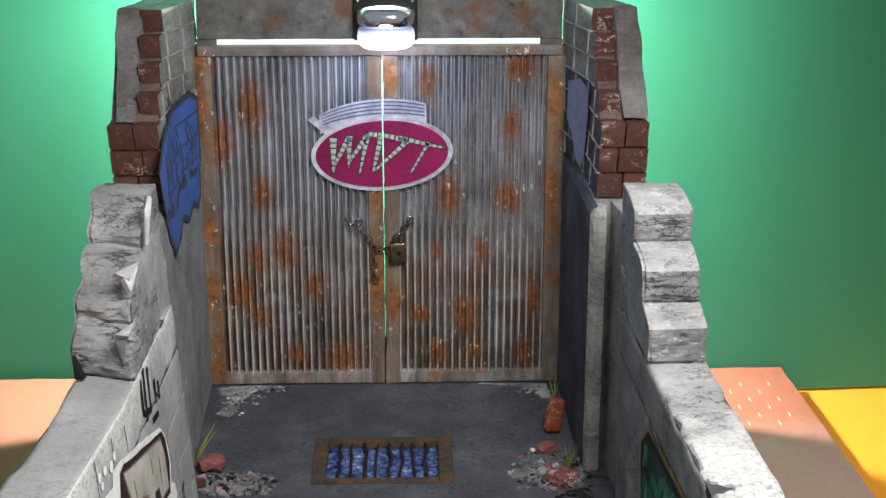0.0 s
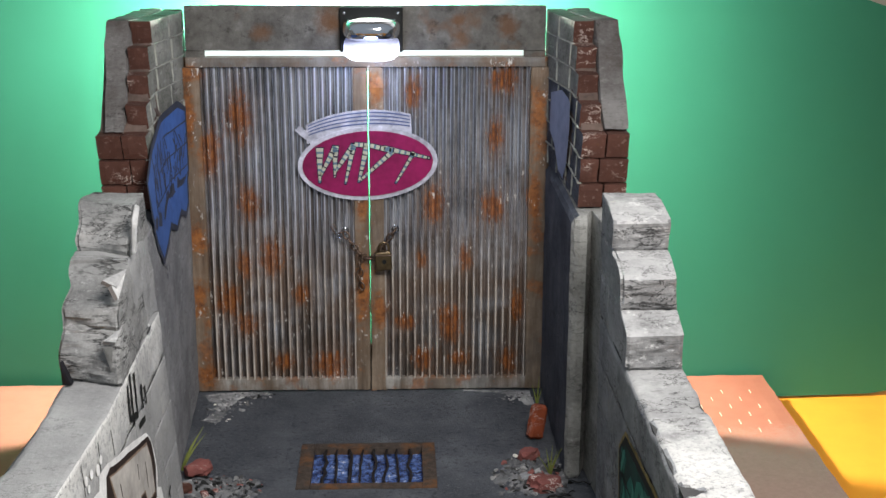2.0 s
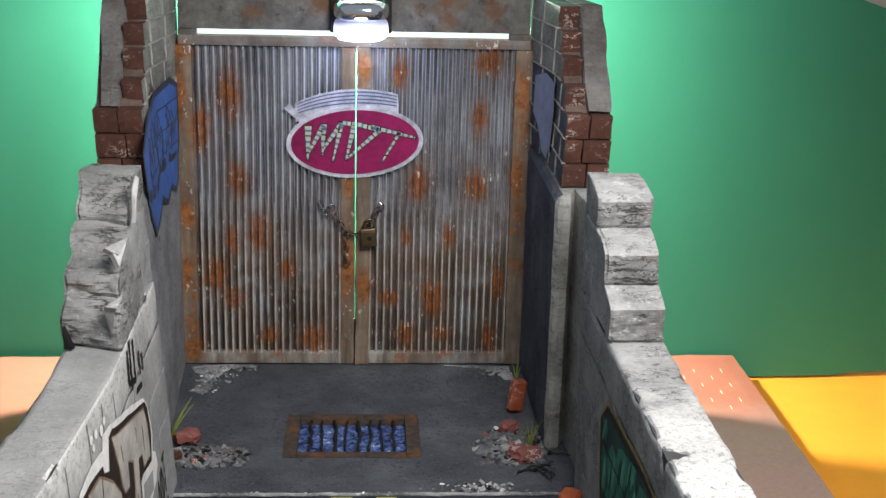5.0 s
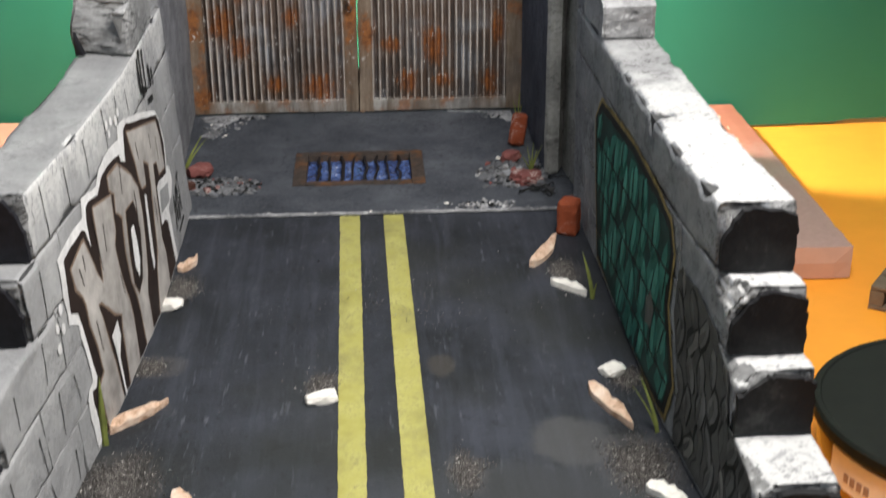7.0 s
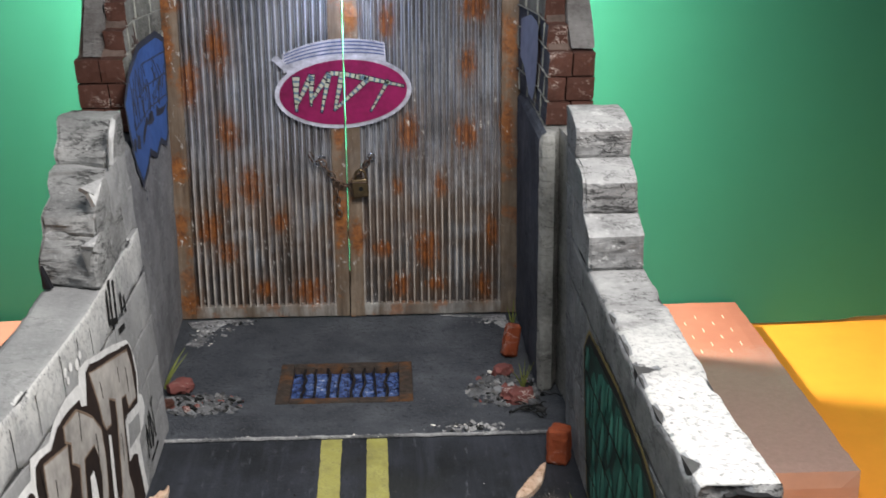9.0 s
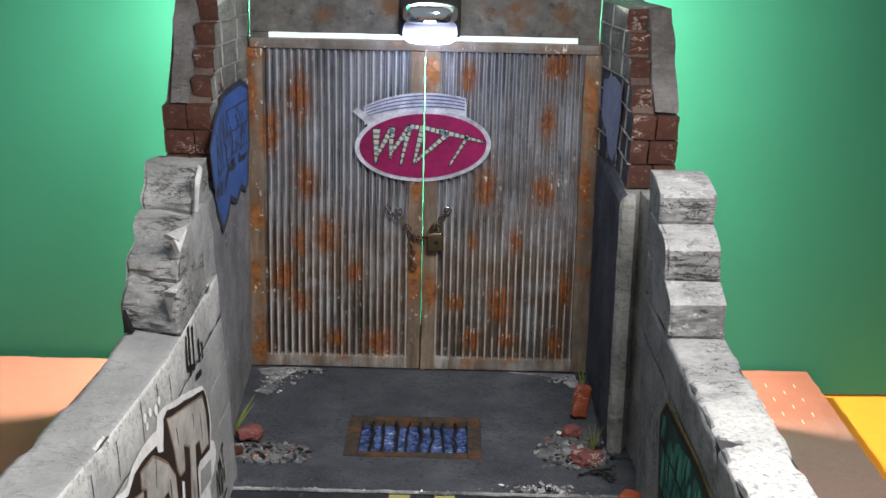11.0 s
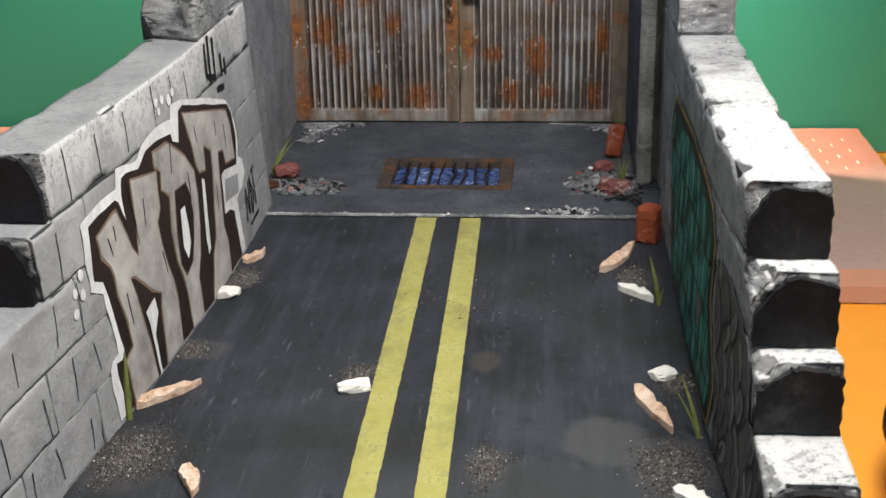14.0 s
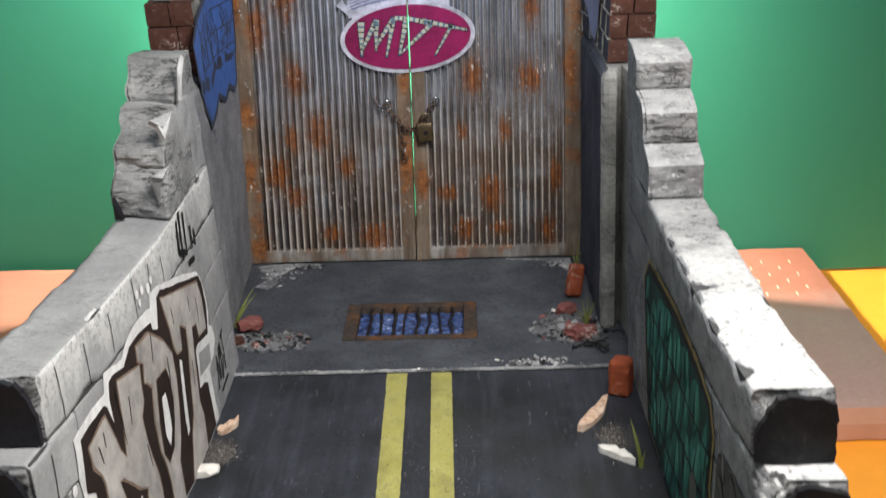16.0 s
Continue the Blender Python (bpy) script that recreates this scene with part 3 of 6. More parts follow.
def thing(name, at, label, category, group="", kind=""):
    """A top-level thing: an Empty at its base."""
    ob = new(name)
    ob.location = at
    ob.empty_display_size = 0.01
    return tagged(ob, label, category, group, kind)


def part(name, bm, material, parent=None, label="", smooth=False):
    """One mesh object, given in world coordinates, under a thing or a part."""
    ob = new(name, mesh_of(name, bm, material, smooth))
    if parent is not None:
        ob.parent = parent
        # a part's own matrix is the identity, a thing's only its place
        if parent.parent is None:
            ob.matrix_parent_inverse = Matrix.Translation(-Vector(parent.location))
    if label:
        tagged(ob, label)
    return ob


def solid(name, bm, material, label, category, group="", kind="", smooth=False):
    """A thing that is a single mesh."""
    return tagged(part(name, bm, material, None, "", smooth), label, category, group, kind)


def box(x0, x1, y0, y1, z0, z1, bevel=0.0, segments=1):
    bm = bmesh.new()
    m = Matrix.LocRotScale(((x0 + x1) / 2, (y0 + y1) / 2, (z0 + z1) / 2), None, (x1 - x0, y1 - y0, z1 - z0))
    bmesh.ops.create_cube(bm, size=1, matrix=m)
    if bevel:
        bmesh.ops.bevel(bm, geom=bm.edges[:], offset=bevel, segments=segments, affect="EDGES", profile=0.6)
    return bm


def rough_box(x0, x1, y0, y1, z0, z1, cell=0.006, amount=0.0006, bevel=0.0006, grain=90.0, seed=0.0, front=0.0, chip=0.0, most=34):
    """A box of carved foam: a fine grid, worn edges and an uneven skin. front: how far its -y end is broken up."""
    lo, hi = Vector((x0, y0, z0)), Vector((x1, y1, z1))
    size = hi - lo
    counts = [max(2, min(most, round(s / cell))) for s in size]
    bm = bmesh.new()
    made = {}

    def vert(i, j, k):
        key = (i, j, k)
        if key not in made:
            p = Vector((lo[0] + size[0] * i / counts[0], lo[1] + size[1] * j / counts[1], lo[2] + size[2] * k / counts[2]))
            made[key] = bm.verts.new(p)
        return made[key]

    for axis in range(3):
        a, b = [n for n in range(3) if n != axis]
        for end in (0, counts[axis]):
            for u in range(counts[a]):
                for v in range(counts[b]):
                    quad = []
                    for du, dv in ((0, 0), (1, 0), (1, 1), (0, 1)):
                        key = [0, 0, 0]
                        key[axis], key[a], key[b] = end, u + du, v + dv
                        quad.append(vert(*key))
                    bm.faces.new(quad)
    for (i, j, k), v in made.items():
        at_edge = sum(n in (0, c) for n, c in zip((i, j, k), counts))
        out = Vector([(-1 if n == 0 else 1 if n == c else 0) for n, c in zip((i, j, k), counts)])
        p = v.co * grain + Vector((seed * 7.3, seed * 3.1, seed * 5.7))
        n = noise.noise(p) + 0.5 * noise.noise(p * 2.7)
        d = amount * n
        if at_edge >= 2:
            d -= bevel * (0.6 + 0.8 * abs(noise.noise(p * 1.7)))
            if chip:
                d -= chip * max(0.0, noise.noise(p * 0.35 + Vector((3, 8, 1))) - 0.18) * 2.2
        v.co += out * d
        if front and j == 0:
            strata = Vector((v.co.x * 70, seed, v.co.z * 260))
            v.co.y += front * (0.8 * noise.noise(p * 0.5) + 0.6 * noise.noise(strata) + 0.3 * noise.noise(strata * 2.3) + 0.2)
            if at_edge >= 2:
                v.co.y += front * 0.35
    return bm


def prism(points, place, thickness):
    """A flat plate from a 2D outline. place: a function from (u, v, lift) to the world."""
    bm = bmesh.new()
    top = [bm.verts.new(place(u, v, thickness)) for u, v in points]
    low = [bm.verts.new(place(u, v, 0.0)) for u, v in points]
    bm.faces.new(top)
    for n in range(len(points)):
        m = (n + 1) % len(points)
        bm.faces.new((top[n], low[n], low[m], top[m]))
    bm.faces.new(low[::-1])
    bm.normal_update()
    bmesh.ops.triangulate(bm, faces=[f for f in bm.faces if len(f.verts) > 4])
    return bm


def tube(points, radius, sides=8, taper=None, closed=False):
    """A round bar along points."""
    bm = bmesh.new()
    pts = [Vector(p) for p in points]
    rings = []
    for n, p in enumerate(pts):
        a = pts[(n - 1) % len(pts)] if (n or closed) else pts[0]
        b = pts[(n + 1) % len(pts)] if (n < len(pts) - 1 or closed) else pts[-1]
        along = (b - a).normalized()
        side = along.cross(Vector((0.13, 0.31, 0.94))).normalized()
        up = along.cross(side)
        r = radius * (taper[n] if taper else 1)
        rings.append([bm.verts.new(p + r * (math.cos(q) * side + math.sin(q) * up)) for q in [2 * math.pi * k / sides for k in range(sides)]])
    pairs = list(zip(rings, rings[1:])) + ([(rings[-1], rings[0])] if closed else [])
    for a, b in pairs:
        for k in range(sides):
            bm.faces.new((a[k], a[(k + 1) % sides], b[(k + 1) % sides], b[k]))
    if not closed:
        bm.faces.new(rings[0][::-1])
        bm.faces.new(rings[-1])
    return bm


def lump(centre, size, seed, turn=0.0, angular=0.35, detail=2):
    """A broken crumb of stone or brick."""
    bm = bmesh.new()
    bmesh.ops.create_icosphere(bm, subdivisions=detail, radius=0.5)
    rot = Matrix.Rotation(turn, 3, "Z")
    for v in bm.verts:
        n = noise.noise(v.co * 2.3 + Vector((seed * 4.7, seed * 1.9, seed))) + 0.5 * noise.noise(v.co * 6 + Vector((seed, 9, 3)))
        c = v.co * (1 + angular * n)
        c = Vector([max(-0.42, min(0.42, q)) for q in c])
        v.co = Vector(centre) + rot @ Vector((c.x * size[0], c.y * size[1], c.z * size[2]))
    return bm


def turned(profile, centre, sides=32):
    """A turned form from (radius, height) pairs."""
    bm = bmesh.new()
    rings = []
    for r, h in profile:
        rings.append([bm.verts.new((centre[0] + r * math.cos(q), centre[1] + r * math.sin(q), centre[2] + h)) for q in [2 * math.pi * k / sides for k in range(sides)]])
    for a, b in zip(rings, rings[1:]):
        for k in range(sides):
            bm.faces.new((a[k], a[(k + 1) % sides], b[(k + 1) % sides], b[k]))
    bm.faces.new(rings[0][::-1])
    bm.faces.new(rings[-1])
    return bm


def clipped(points, keep):
    """A 2D outline cut at u = 0 on the side that keep (-1 or 1) names, leaving half a slit."""
    edge, out = 0.0006 * keep, []
    inside = lambda p: (p[0] - edge) * keep >= 0  # noqa: E731
    for a, b in zip(points, points[1:] + points[:1]):
        if inside(a):
            out.append(a)
        if inside(a) != inside(b):
            s = (edge - a[0]) / (b[0] - a[0])
            out.append((edge, a[1] + s * (b[1] - a[1])))
    return out


# ---- the structure ----
T_Z = -0.055  # table top
table = solid("table", box(-1.1, 1.3, -1.5, 0.6, T_Z - 0.03, T_Z, 0.004), TABLE, "bright orange-yellow table top under the model", "table", kind="structure")

bm = bmesh.new()
cols, sheet = [], []
for n in range(161):
    x = -1.0 + 2.2 * n / 160
    y = 0.105 + 0.16 * max(0.0, x - 0.26) ** 1.6 + 0.0012 * math.sin(x * 9)
    top = 0.40 - 0.33 * max(0.0, x + 0.04)
    foot = T_Z + 0.0005 + 0.0016 * min(1.0, max(0.0, (x - 0.20) / 0.06)) + (0.002 if x > 0.405 else 0.0)
    cols.append([bm.verts.new((x, y + d, z)) for d, z in ((0, foot), (0.012, max(0.15, top)), (0.017, max(0.15, top)), (0.005, foot))])
    sheet.append([bm.verts.new((x, y - 0.0004 + d, z)) for d, z in ((0, foot), (0.012, max(0.15, top)))])
for a, b in zip(cols, cols[1:]):
    for k in range(4):
        bm.faces.new((a[k], b[k], b[(k + 1) % 4], a[(k + 1) % 4]))
bm.faces.new(cols[0]), bm.faces.new(cols[-1][::-1])
for a, b in zip(sheet, sheet[1:]):
    bm.faces.new((a[0], a[1], b[1], b[0])).smooth = True
solid("backdrop", bm, GREEN_BOARD, "plain green card standing behind the model", "backdrop", kind="structure")
solid("wall_room", box(-2.5, 2.5, 0.66, 0.70, -0.8, 2.2), plain("pale_room_wall", (0.62, 0.58, 0.53), 0.85, vary=0.05), "pale painted room wall behind the card", "wall", kind="structure")
# glowing panel added behind the card; no window is known there
solid("window_1", box(0.20, 1.30, 0.645, 0.659, 0.22, 1.10, 0.002), GLOW_PANEL, "added glowing panel that brightens the area behind the card", "window", kind="structure")

# base with the road on it
ground = thing("ground", (0, -0.3, T_Z), "dark foam base carrying the model street", "base", kind="structure")
part("base_board", box(-0.150, 0.163, -0.70, 0.050, T_Z, -0.006, 0.002), GREY_DARK, ground)
road = thing("road", (0, -0.4, -0.006), "dark asphalt road with double yellow line", "road", kind="structure")
part("asphalt", box(-0.150, 0.160, -0.695, -0.2055, -0.0058, -0.0015, 0.0006), ROAD, road)


def road_line(x, w, drift):
    """A hand-painted stripe with slightly wavering edges."""
    bm = bmesh.new()
    rows = []
    for n in range(241):
        y = -0.2062 - 0.485 * n / 240
        c = x + drift * (y + 0.205)
        rows.append([bm.verts.new((c + k * w / 2 + 0.00035 * noise.noise(Vector((y * 190, x * 99, k * 4))) + 0.0003 * noise.noise(Vector((y * 700, x * 99, k * 4))), y, -0.0012)) for k in (-1, 1)])
    for a, b in zip(rows, rows[1:]):
        bm.faces.new((a[0], a[1], b[1], b[0]))
    part("yellow_line", bm, LINE, road, "worn yellow painted line")


road_line(-0.0062, 0.0119, -0.0095)
road_line(0.0201, 0.0121, -0.0117)

# concrete threshold slab, left open for the drain
slab = thing("pavement", (0, -0.1, -0.006), "grey concrete threshold slab with a chipped pale edge", "pavement", kind="structure")
GX0, GX1, GY0, GY1 = -0.0435, 0.0425, -0.1565, -0.0915
bm = bmesh.new()
xs = sorted({GX0, GX1, *[round(-0.150 + 0.310 * k / 62, 4) for k in range(63)]})
ys = sorted({GY0, GY1, *[round(-0.205 + 0.235 * k / 48, 4) for k in range(49)]})
xs = [x for x in xs if x in (GX0, GX1) or min(abs(x - GX0), abs(x - GX1)) > 0.0015]
ys = [y for y in ys if y in (GY0, GY1) or min(abs(y - GY0), abs(y - GY1)) > 0.0015]


def slab_z(x, y):
    """Uneven hand-laid concrete that sinks a little at its front lip."""
    n = noise.noise(Vector((x * 40, y * 40, 2))) + 0.5 * noise.noise(Vector((x * 130, y * 130, 5)))
    return 0.0003 * n + (-0.0007 + 0.0004 * n if y < -0.2045 else 0.0)


grid = [[bm.verts.new((x, y + (0.0009 * noise.noise(Vector((x * 90, 3, 1))) if y == ys[0] else 0.0), slab_z(x, y))) for y in ys] for x in xs]
for i in range(len(xs) - 1):
    for j in range(len(ys) - 1):
        if not (GX0 <= xs[i] < GX1 and GY0 <= ys[j] < GY1):
            bm.faces.new((grid[i][j], grid[i + 1][j], grid[i + 1][j + 1], grid[i][j + 1]))
    lip = [bm.verts.new((grid[k][0].co.x, grid[k][0].co.y, -0.0058)) for k in (i, i + 1)]
    bm.faces.new((grid[i][0], lip[0], lip[1], grid[i + 1][0]))
part("concrete", bm, SLAB, slab)
bm = bmesh.new()
rows = []
for n in range(151):
    x = -0.104 + 0.236 * n / 150
    w = 0.0009 + 0.0010 * abs(noise.noise(Vector((x * 120, 4, 2)))) + 0.0010 * max(0.0, noise.noise(Vector((x * 30, 1, 7))))
    y = -0.2051 + 0.0009 * noise.noise(Vector((x * 90, 3, 1)))
    rows.append([bm.verts.new((x, y - 0.0005, -0.0008)), bm.verts.new((x, y - 0.0003, 0.0002)), bm.verts.new((x, y + w, 0.0005)), bm.verts.new((x, y + w + 0.0003, -0.0004))])
for a, b in zip(rows, rows[1:]):
    for k in range(3):
        bm.faces.new((a[k], b[k], b[k + 1], a[k + 1]))
part("worn_edge", bm, SMEAR, slab, "pale worn front edge")


def lx(y, z=0.0):
    """The inner face of the low wall with the lettering; it leans out a little."""
    return float(np.interp(y, [-0.6, -0.52, -0.43, -0.33, -0.2], [-0.1215, -0.1157, -0.1075, -0.1025, -0.1035])) - 0.075 * z


def rx(y, z=0.0):
    """The inner face of the opposite low wall."""
    return float(np.interp(y, [-0.54, -0.46, -0.2], [0.1375, 0.1325, 0.132])) - 0.015 * z


def alx(y, z):
    """The inner face of the alcove wall on the lettered side."""
    return -0.122 - 0.05 * y - (0.04 * z + 0.037 * max(0.0, z - 0.15)) * min(1.0, max(0.0, -y) / 0.06)


def arx(y, z):
    """The inner face of the alcove wall on the shaded side."""
    return 0.1205 + ((0.027 * z + 0.033 * (z - 0.15)) * min(1.0, max(0.0, -y) / 0.06) if z > 0.166 else 0.0)


COURSES = [0.0, 0.022, 0.047, 0.072, 0.098, 0.1245, 0.149, 0.172, 0.193]


def bent(bm, face, s, x_in):
    """Lays a straight wall, whose inner face stands at x_in, along a bent inner face."""
    for v in bm.verts:
        v.co.x = face(v.co.y, v.co.z) + s * abs(v.co.x - x_in) * (1 if (v.co.x - x_in) * s >= 0 else -1)
    return bm


# along y, half width and depth in metres
# corners broken off the right wall's steps, by course: width, height and depth of the chip
CHIPS = {1: (0.008, 0.007, 0.022), 2: (0.0095, 0.009, 0.020), 3: (0.0095, 0.0135, 0.022)}
BITES = [(-0.350, 0.012, 0.0035), (-0.386, 0.020, 0.0030), (-0.412, 0.006, 0.0100), (-0.456, 0.014, 0.0040), (-0.499, 0.009, 0.0060)]


def block_wall(name, label, face, s, thick, y_back, fronts, seed, joints, paint, length, inner=None, shoulder=0.5, ragged=1.0, top=None):
    """A ruined block wall of carved foam: one course on another, each ending where the break leaves it."""
    wall = thing(name, (face(-0.4, 0) + s * thick / 2, (y_back + fronts[0]) / 2, -0.004), label, "wall", kind="structure")
    rnd = random.Random(seed)
    x0, x1 = sorted((0.0, s * thick))
    for c, front in enumerate(fronts):
        z0, z1 = COURSES[c] - (0.003 if c == 0 or (s < 0 and c >= 6) else 0), COURSES[c + 1]
        deep = 0.0034 if c >= 5 else 0.0009
        nose = (max(front + 0.018, fronts[c + 1] + 0.012) if c < 7 else front + 0.030) if c >= 5 else front + (0.026 if s > 0 and c in CHIPS else 0.004)
        core = rough_box(x0 + deep, x1 - deep, nose, y_back - 0.001, z0, z1 - (0.004 if c >= 5 else 0.0010), 0.02, 0, 0)
        part("wall_core", bent(core, face, s, 0.0), JOINT, wall)
        cuts = [y_back]
        span = length * (9.0 if c == 4 else 1.0)
        y = y_back - span * (0.55 if c % 2 else 1.0)
        while y > front + span * 0.4:
            cuts.append(y + rnd.uniform(-0.006, 0.006))
            y -= span
        cuts.append(front)
        for n, (a, b) in enumerate(zip(cuts, cuts[1:])):
            last = n == len(cuts) - 2
            bm = rough_box(x0, x1, b + (0 if last else joints / 2), a - joints / 2, z0 + joints / 2, z1 - joints * 0.1,
                           0.0026 if c == 4 else 0.0017 if last else 0.0030, 0.0004, 0.0003, 110, seed + c * 3.7 + n, (0.0014 if s > 0 and c >= 5 else 0.0036) if last else 0.0, 0.0018 if c == 4 else 0.0018 if last else 0.0016 if c >= 4 else 0.0005, 120 if c == 4 else 34)
            if c == 4 and top is not None:
                for v in bm.verts:
                    # bites out of the inner edge
                    bite = 0.0010 + 0.0022 * max(0.0, noise.noise(Vector((v.co.y * 60, 2, 5))) + 0.1) + 0.0014 * abs(noise.noise(Vector((v.co.y * 170, 7, 1))))
                    for at, half, deep_ in BITES:
                        bite = max(bite, deep_ * max(0.0, 1 - abs(v.co.y - at) / half) ** 0.7)
                    lack = bite - v.co.x * 0.8 - (z1 - v.co.z)
                    if lack > 0:
                        v.co.x += lack * 0.55
                        v.co.z -= lack * 0.55
            if s > 0 and last and c in CHIPS:
                wide, tall, deep_ = CHIPS[c]
                for v in bm.verts:
                    lack = 1 - v.co.x / wide - (z1 - v.co.z) / tall - (v.co.y - b) / deep_ + 0.25 * noise.noise(v.co * 260)
                    if lack > 0:
                        v.co.x += lack * wide * 0.5
                        v.co.z -= lack * tall * 0.5
            if c >= 5:
                for v in bm.verts:
                    # the broken end slopes back to the next course in a rounded or squared shoulder
                    t = max(0.0, min(1.0, (v.co.z - z0) / (z1 - z0)))
                    if last:
                        back = (fronts[c + 1] if c < 7 else front + 0.022) - front
                        k = max(0.0, (t - shoulder) / (1 - shoulder))
                        share = max(0.0, 1 - (v.co.y - b) / (a - b))
                        outer = abs(v.co.x) / thick
                        v.co.y += share * (back * 0.85 * k ** (1.6 if ragged > 0.5 else 1.05) + 0.004 * (outer - 0.5) * ragged + (0.004 * ragged) * t ** 2)
                    q = v.co * 34 + Vector((seed, c * 2.0, 0))
                    w = ragged * (0.3 + 0.7 * abs(v.co.x) / thick)
                    v.co += Vector(((0.0042 * noise.noise(q) + 0.0026 * noise.noise(q * 2.3)) * w, 0.0046 * ragged * noise.noise(q + Vector((9, 0, 0))), 0.0016 * ragged * noise.noise(q + Vector((0, 9, 0))) * (1 if t > 0.3 else 0)))
            block = part("block", bent(bm, face, s, 0.0), paint if c == 4 else (GREY_BROKEN if c > 4 else paint) if last and s < 0 else GREY_FRONT if last else paint, wall, "", last and c < 5)
            # upward faces take the paler grey, so their light is in the colour
            if c >= 5 and last and s > 0:
                block.data.materials.append(GREY_TOP)
                for f in block.data.polygons:
                    if f.normal.z > 0.5:
                        f.material_index = len(block.data.materials) - 1
            if c < 4 and last and s < 0:
                block.data.materials.append(GREY_BROKEN)
                for f in block.data.polygons:
                    if f.normal.y < -0.5:
                        f.material_index = 1
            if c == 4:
                block.data.materials.append(GREY_EDGE if s < 0 else BLUE_GREY)
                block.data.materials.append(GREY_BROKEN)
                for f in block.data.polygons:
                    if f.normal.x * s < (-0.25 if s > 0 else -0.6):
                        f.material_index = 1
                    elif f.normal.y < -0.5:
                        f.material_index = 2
            # inner faces take a darker blue-grey than the rest of the wall
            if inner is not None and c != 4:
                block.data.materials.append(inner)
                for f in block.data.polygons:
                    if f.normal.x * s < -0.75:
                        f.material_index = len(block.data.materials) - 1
            if s > 0 and last and c in CHIPS:
                block.data.materials.append(GREY_BROKEN)
                for f in block.data.polygons:
                    if f.normal.z > 0.2:
                        f.material_index = len(block.data.materials) - 1
            if top is not None and c <= 4:
                block.data.materials.append(top)
                for f in block.data.polygons:
                    if f.normal.z > (0.86 if c == 4 or c in CHIPS else 0.35):
                        f.material_index = len(block.data.materials) - 1
    return wall


FRONTS_L = (-0.605, -0.580, -0.560, -0.512, -0.493, -0.294, -0.281, -0.236)
FRONTS_R = (-0.62, -0.587, -0.551, -0.536, -0.520, -0.283, -0.264, -0.236)
wall_left = block_wall("wall_left", "light grey block wall with sprayed lettering and a broken stepped end", lx, -1, 0.0285, -0.186, FRONTS_L, 3, 0.0005, GREY, 0.060, None, 0.35, 1.0)
wall_right = block_wall("wall_right", "grey block wall with a broken stepped end and painted-in bright top", rx, 1, 0.0290, -0.196, FRONTS_R, 5, 0.0005, GREY, 0.060, BLUE_GREY, 0.74, 0.34, LIT_CHALK)


def end_paint(parent, x0, x1, y, z0, z1, flip, chip=None):
    """Black paint on the broken end of a course, with a rounded shoulder towards the road."""
    pts = []
    w, h = x1 - x0, z1 - z0
    rnd = random.Random(int(z0 * 10000) + flip)
    cut_u, cut_v = (chip[0] / w, 1 - chip[1] / h) if chip else (0.24, 0.45)
    for u, v in ((0.02, 0.03), (0.98, 0.03), (0.985, 0.55), (0.97, 0.86), (0.80, 0.92), (cut_u + 0.20, 0.97), (cut_u + 0.03, 0.94), (cut_u * 0.55 + 0.02, cut_v * 0.45 + 0.51 if chip else 0.76), (0.03, cut_v)):
        u = 1 - u if flip else u
        pts.append((x0 + w * u, z0 + h * v))
    fine = []
    for (a, b), (c, d) in zip(pts, pts[1:] + pts[:1]):
        for k in range(4):
            fine.append((a + (c - a) * k / 4 + rnd.uniform(-0.0005, 0.0005), b + (d - b) * k / 4 + rnd.uniform(-0.0005, 0.0005)))
    pts = fine
    bm = prism(pts, lambda u, v, t: (u, y + 0.002 - t, v), 0.0034)
    part("black_end", bm, BLACK_DEEP if flip else BLACK_END, parent, "matt black painted end face")


for c in range(5):
    z = (COURSES[c] + COURSES[c + 1]) / 2
    end_paint(wall_right, rx(FRONTS_R[c], z), rx(FRONTS_R[c], z) + 0.0290, FRONTS_R[c] - 0.0014, COURSES[c], COURSES[c + 1], False, CHIPS.get(c))
    end_paint(wall_left, lx(FRONTS_L[c], z) - 0.0285, lx(FRONTS_L[c], z), FRONTS_L[c] - 0.0014, COURSES[c], COURSES[c + 1], True)


def torn_flap(name, points, thick, material, label):
    """A torn corner of foam: a small wedge between three points of the broken end."""
    bm = bmesh.new()
    p = [Vector(q) for q in points]
    out = (p[1] - p[0]).cross(p[2] - p[0]).normalized()
    if out.y > 0:
        out = -out
    mid = (p[0] + p[1] + p[2]) / 3 + out * thick
    back = [bm.verts.new(q - out * 0.003) for q in p]
    rim = [bm.verts.new(q) for q in p]
    ridge = bm.verts.new(mid)
    for k in range(3):
        m = (k + 1) % 3
        bm.faces.new((rim[k], rim[m], ridge))
        bm.faces.new((back[k], back[m], rim[m], rim[k]))
    bm.faces.new(back[::-1])
    part(name, bm, material, wall_left, label)


torn_flap("torn_flap", [(-0.1205, -0.2835, 0.1732), (-0.1112, -0.2712, 0.1752), (-0.1140, -0.2822, 0.1690)], 0.0006, GREY_TOP, "pale torn corner of foam")
torn_flap("torn_flap", [(-0.1165, -0.2830, 0.1700), (-0.1116, -0.2735, 0.1735), (-0.1136, -0.2835, 0.1636)], 0.0005, CHIPPED, "pale torn corner of foam")
torn_flap("torn_flap", [(-0.1195, -0.2960, 0.1472), (-0.1120, -0.2870, 0.1508), (-0.1140, -0.2945, 0.1460)], 0.0006, GREY_TOP, "pale torn corner of foam")
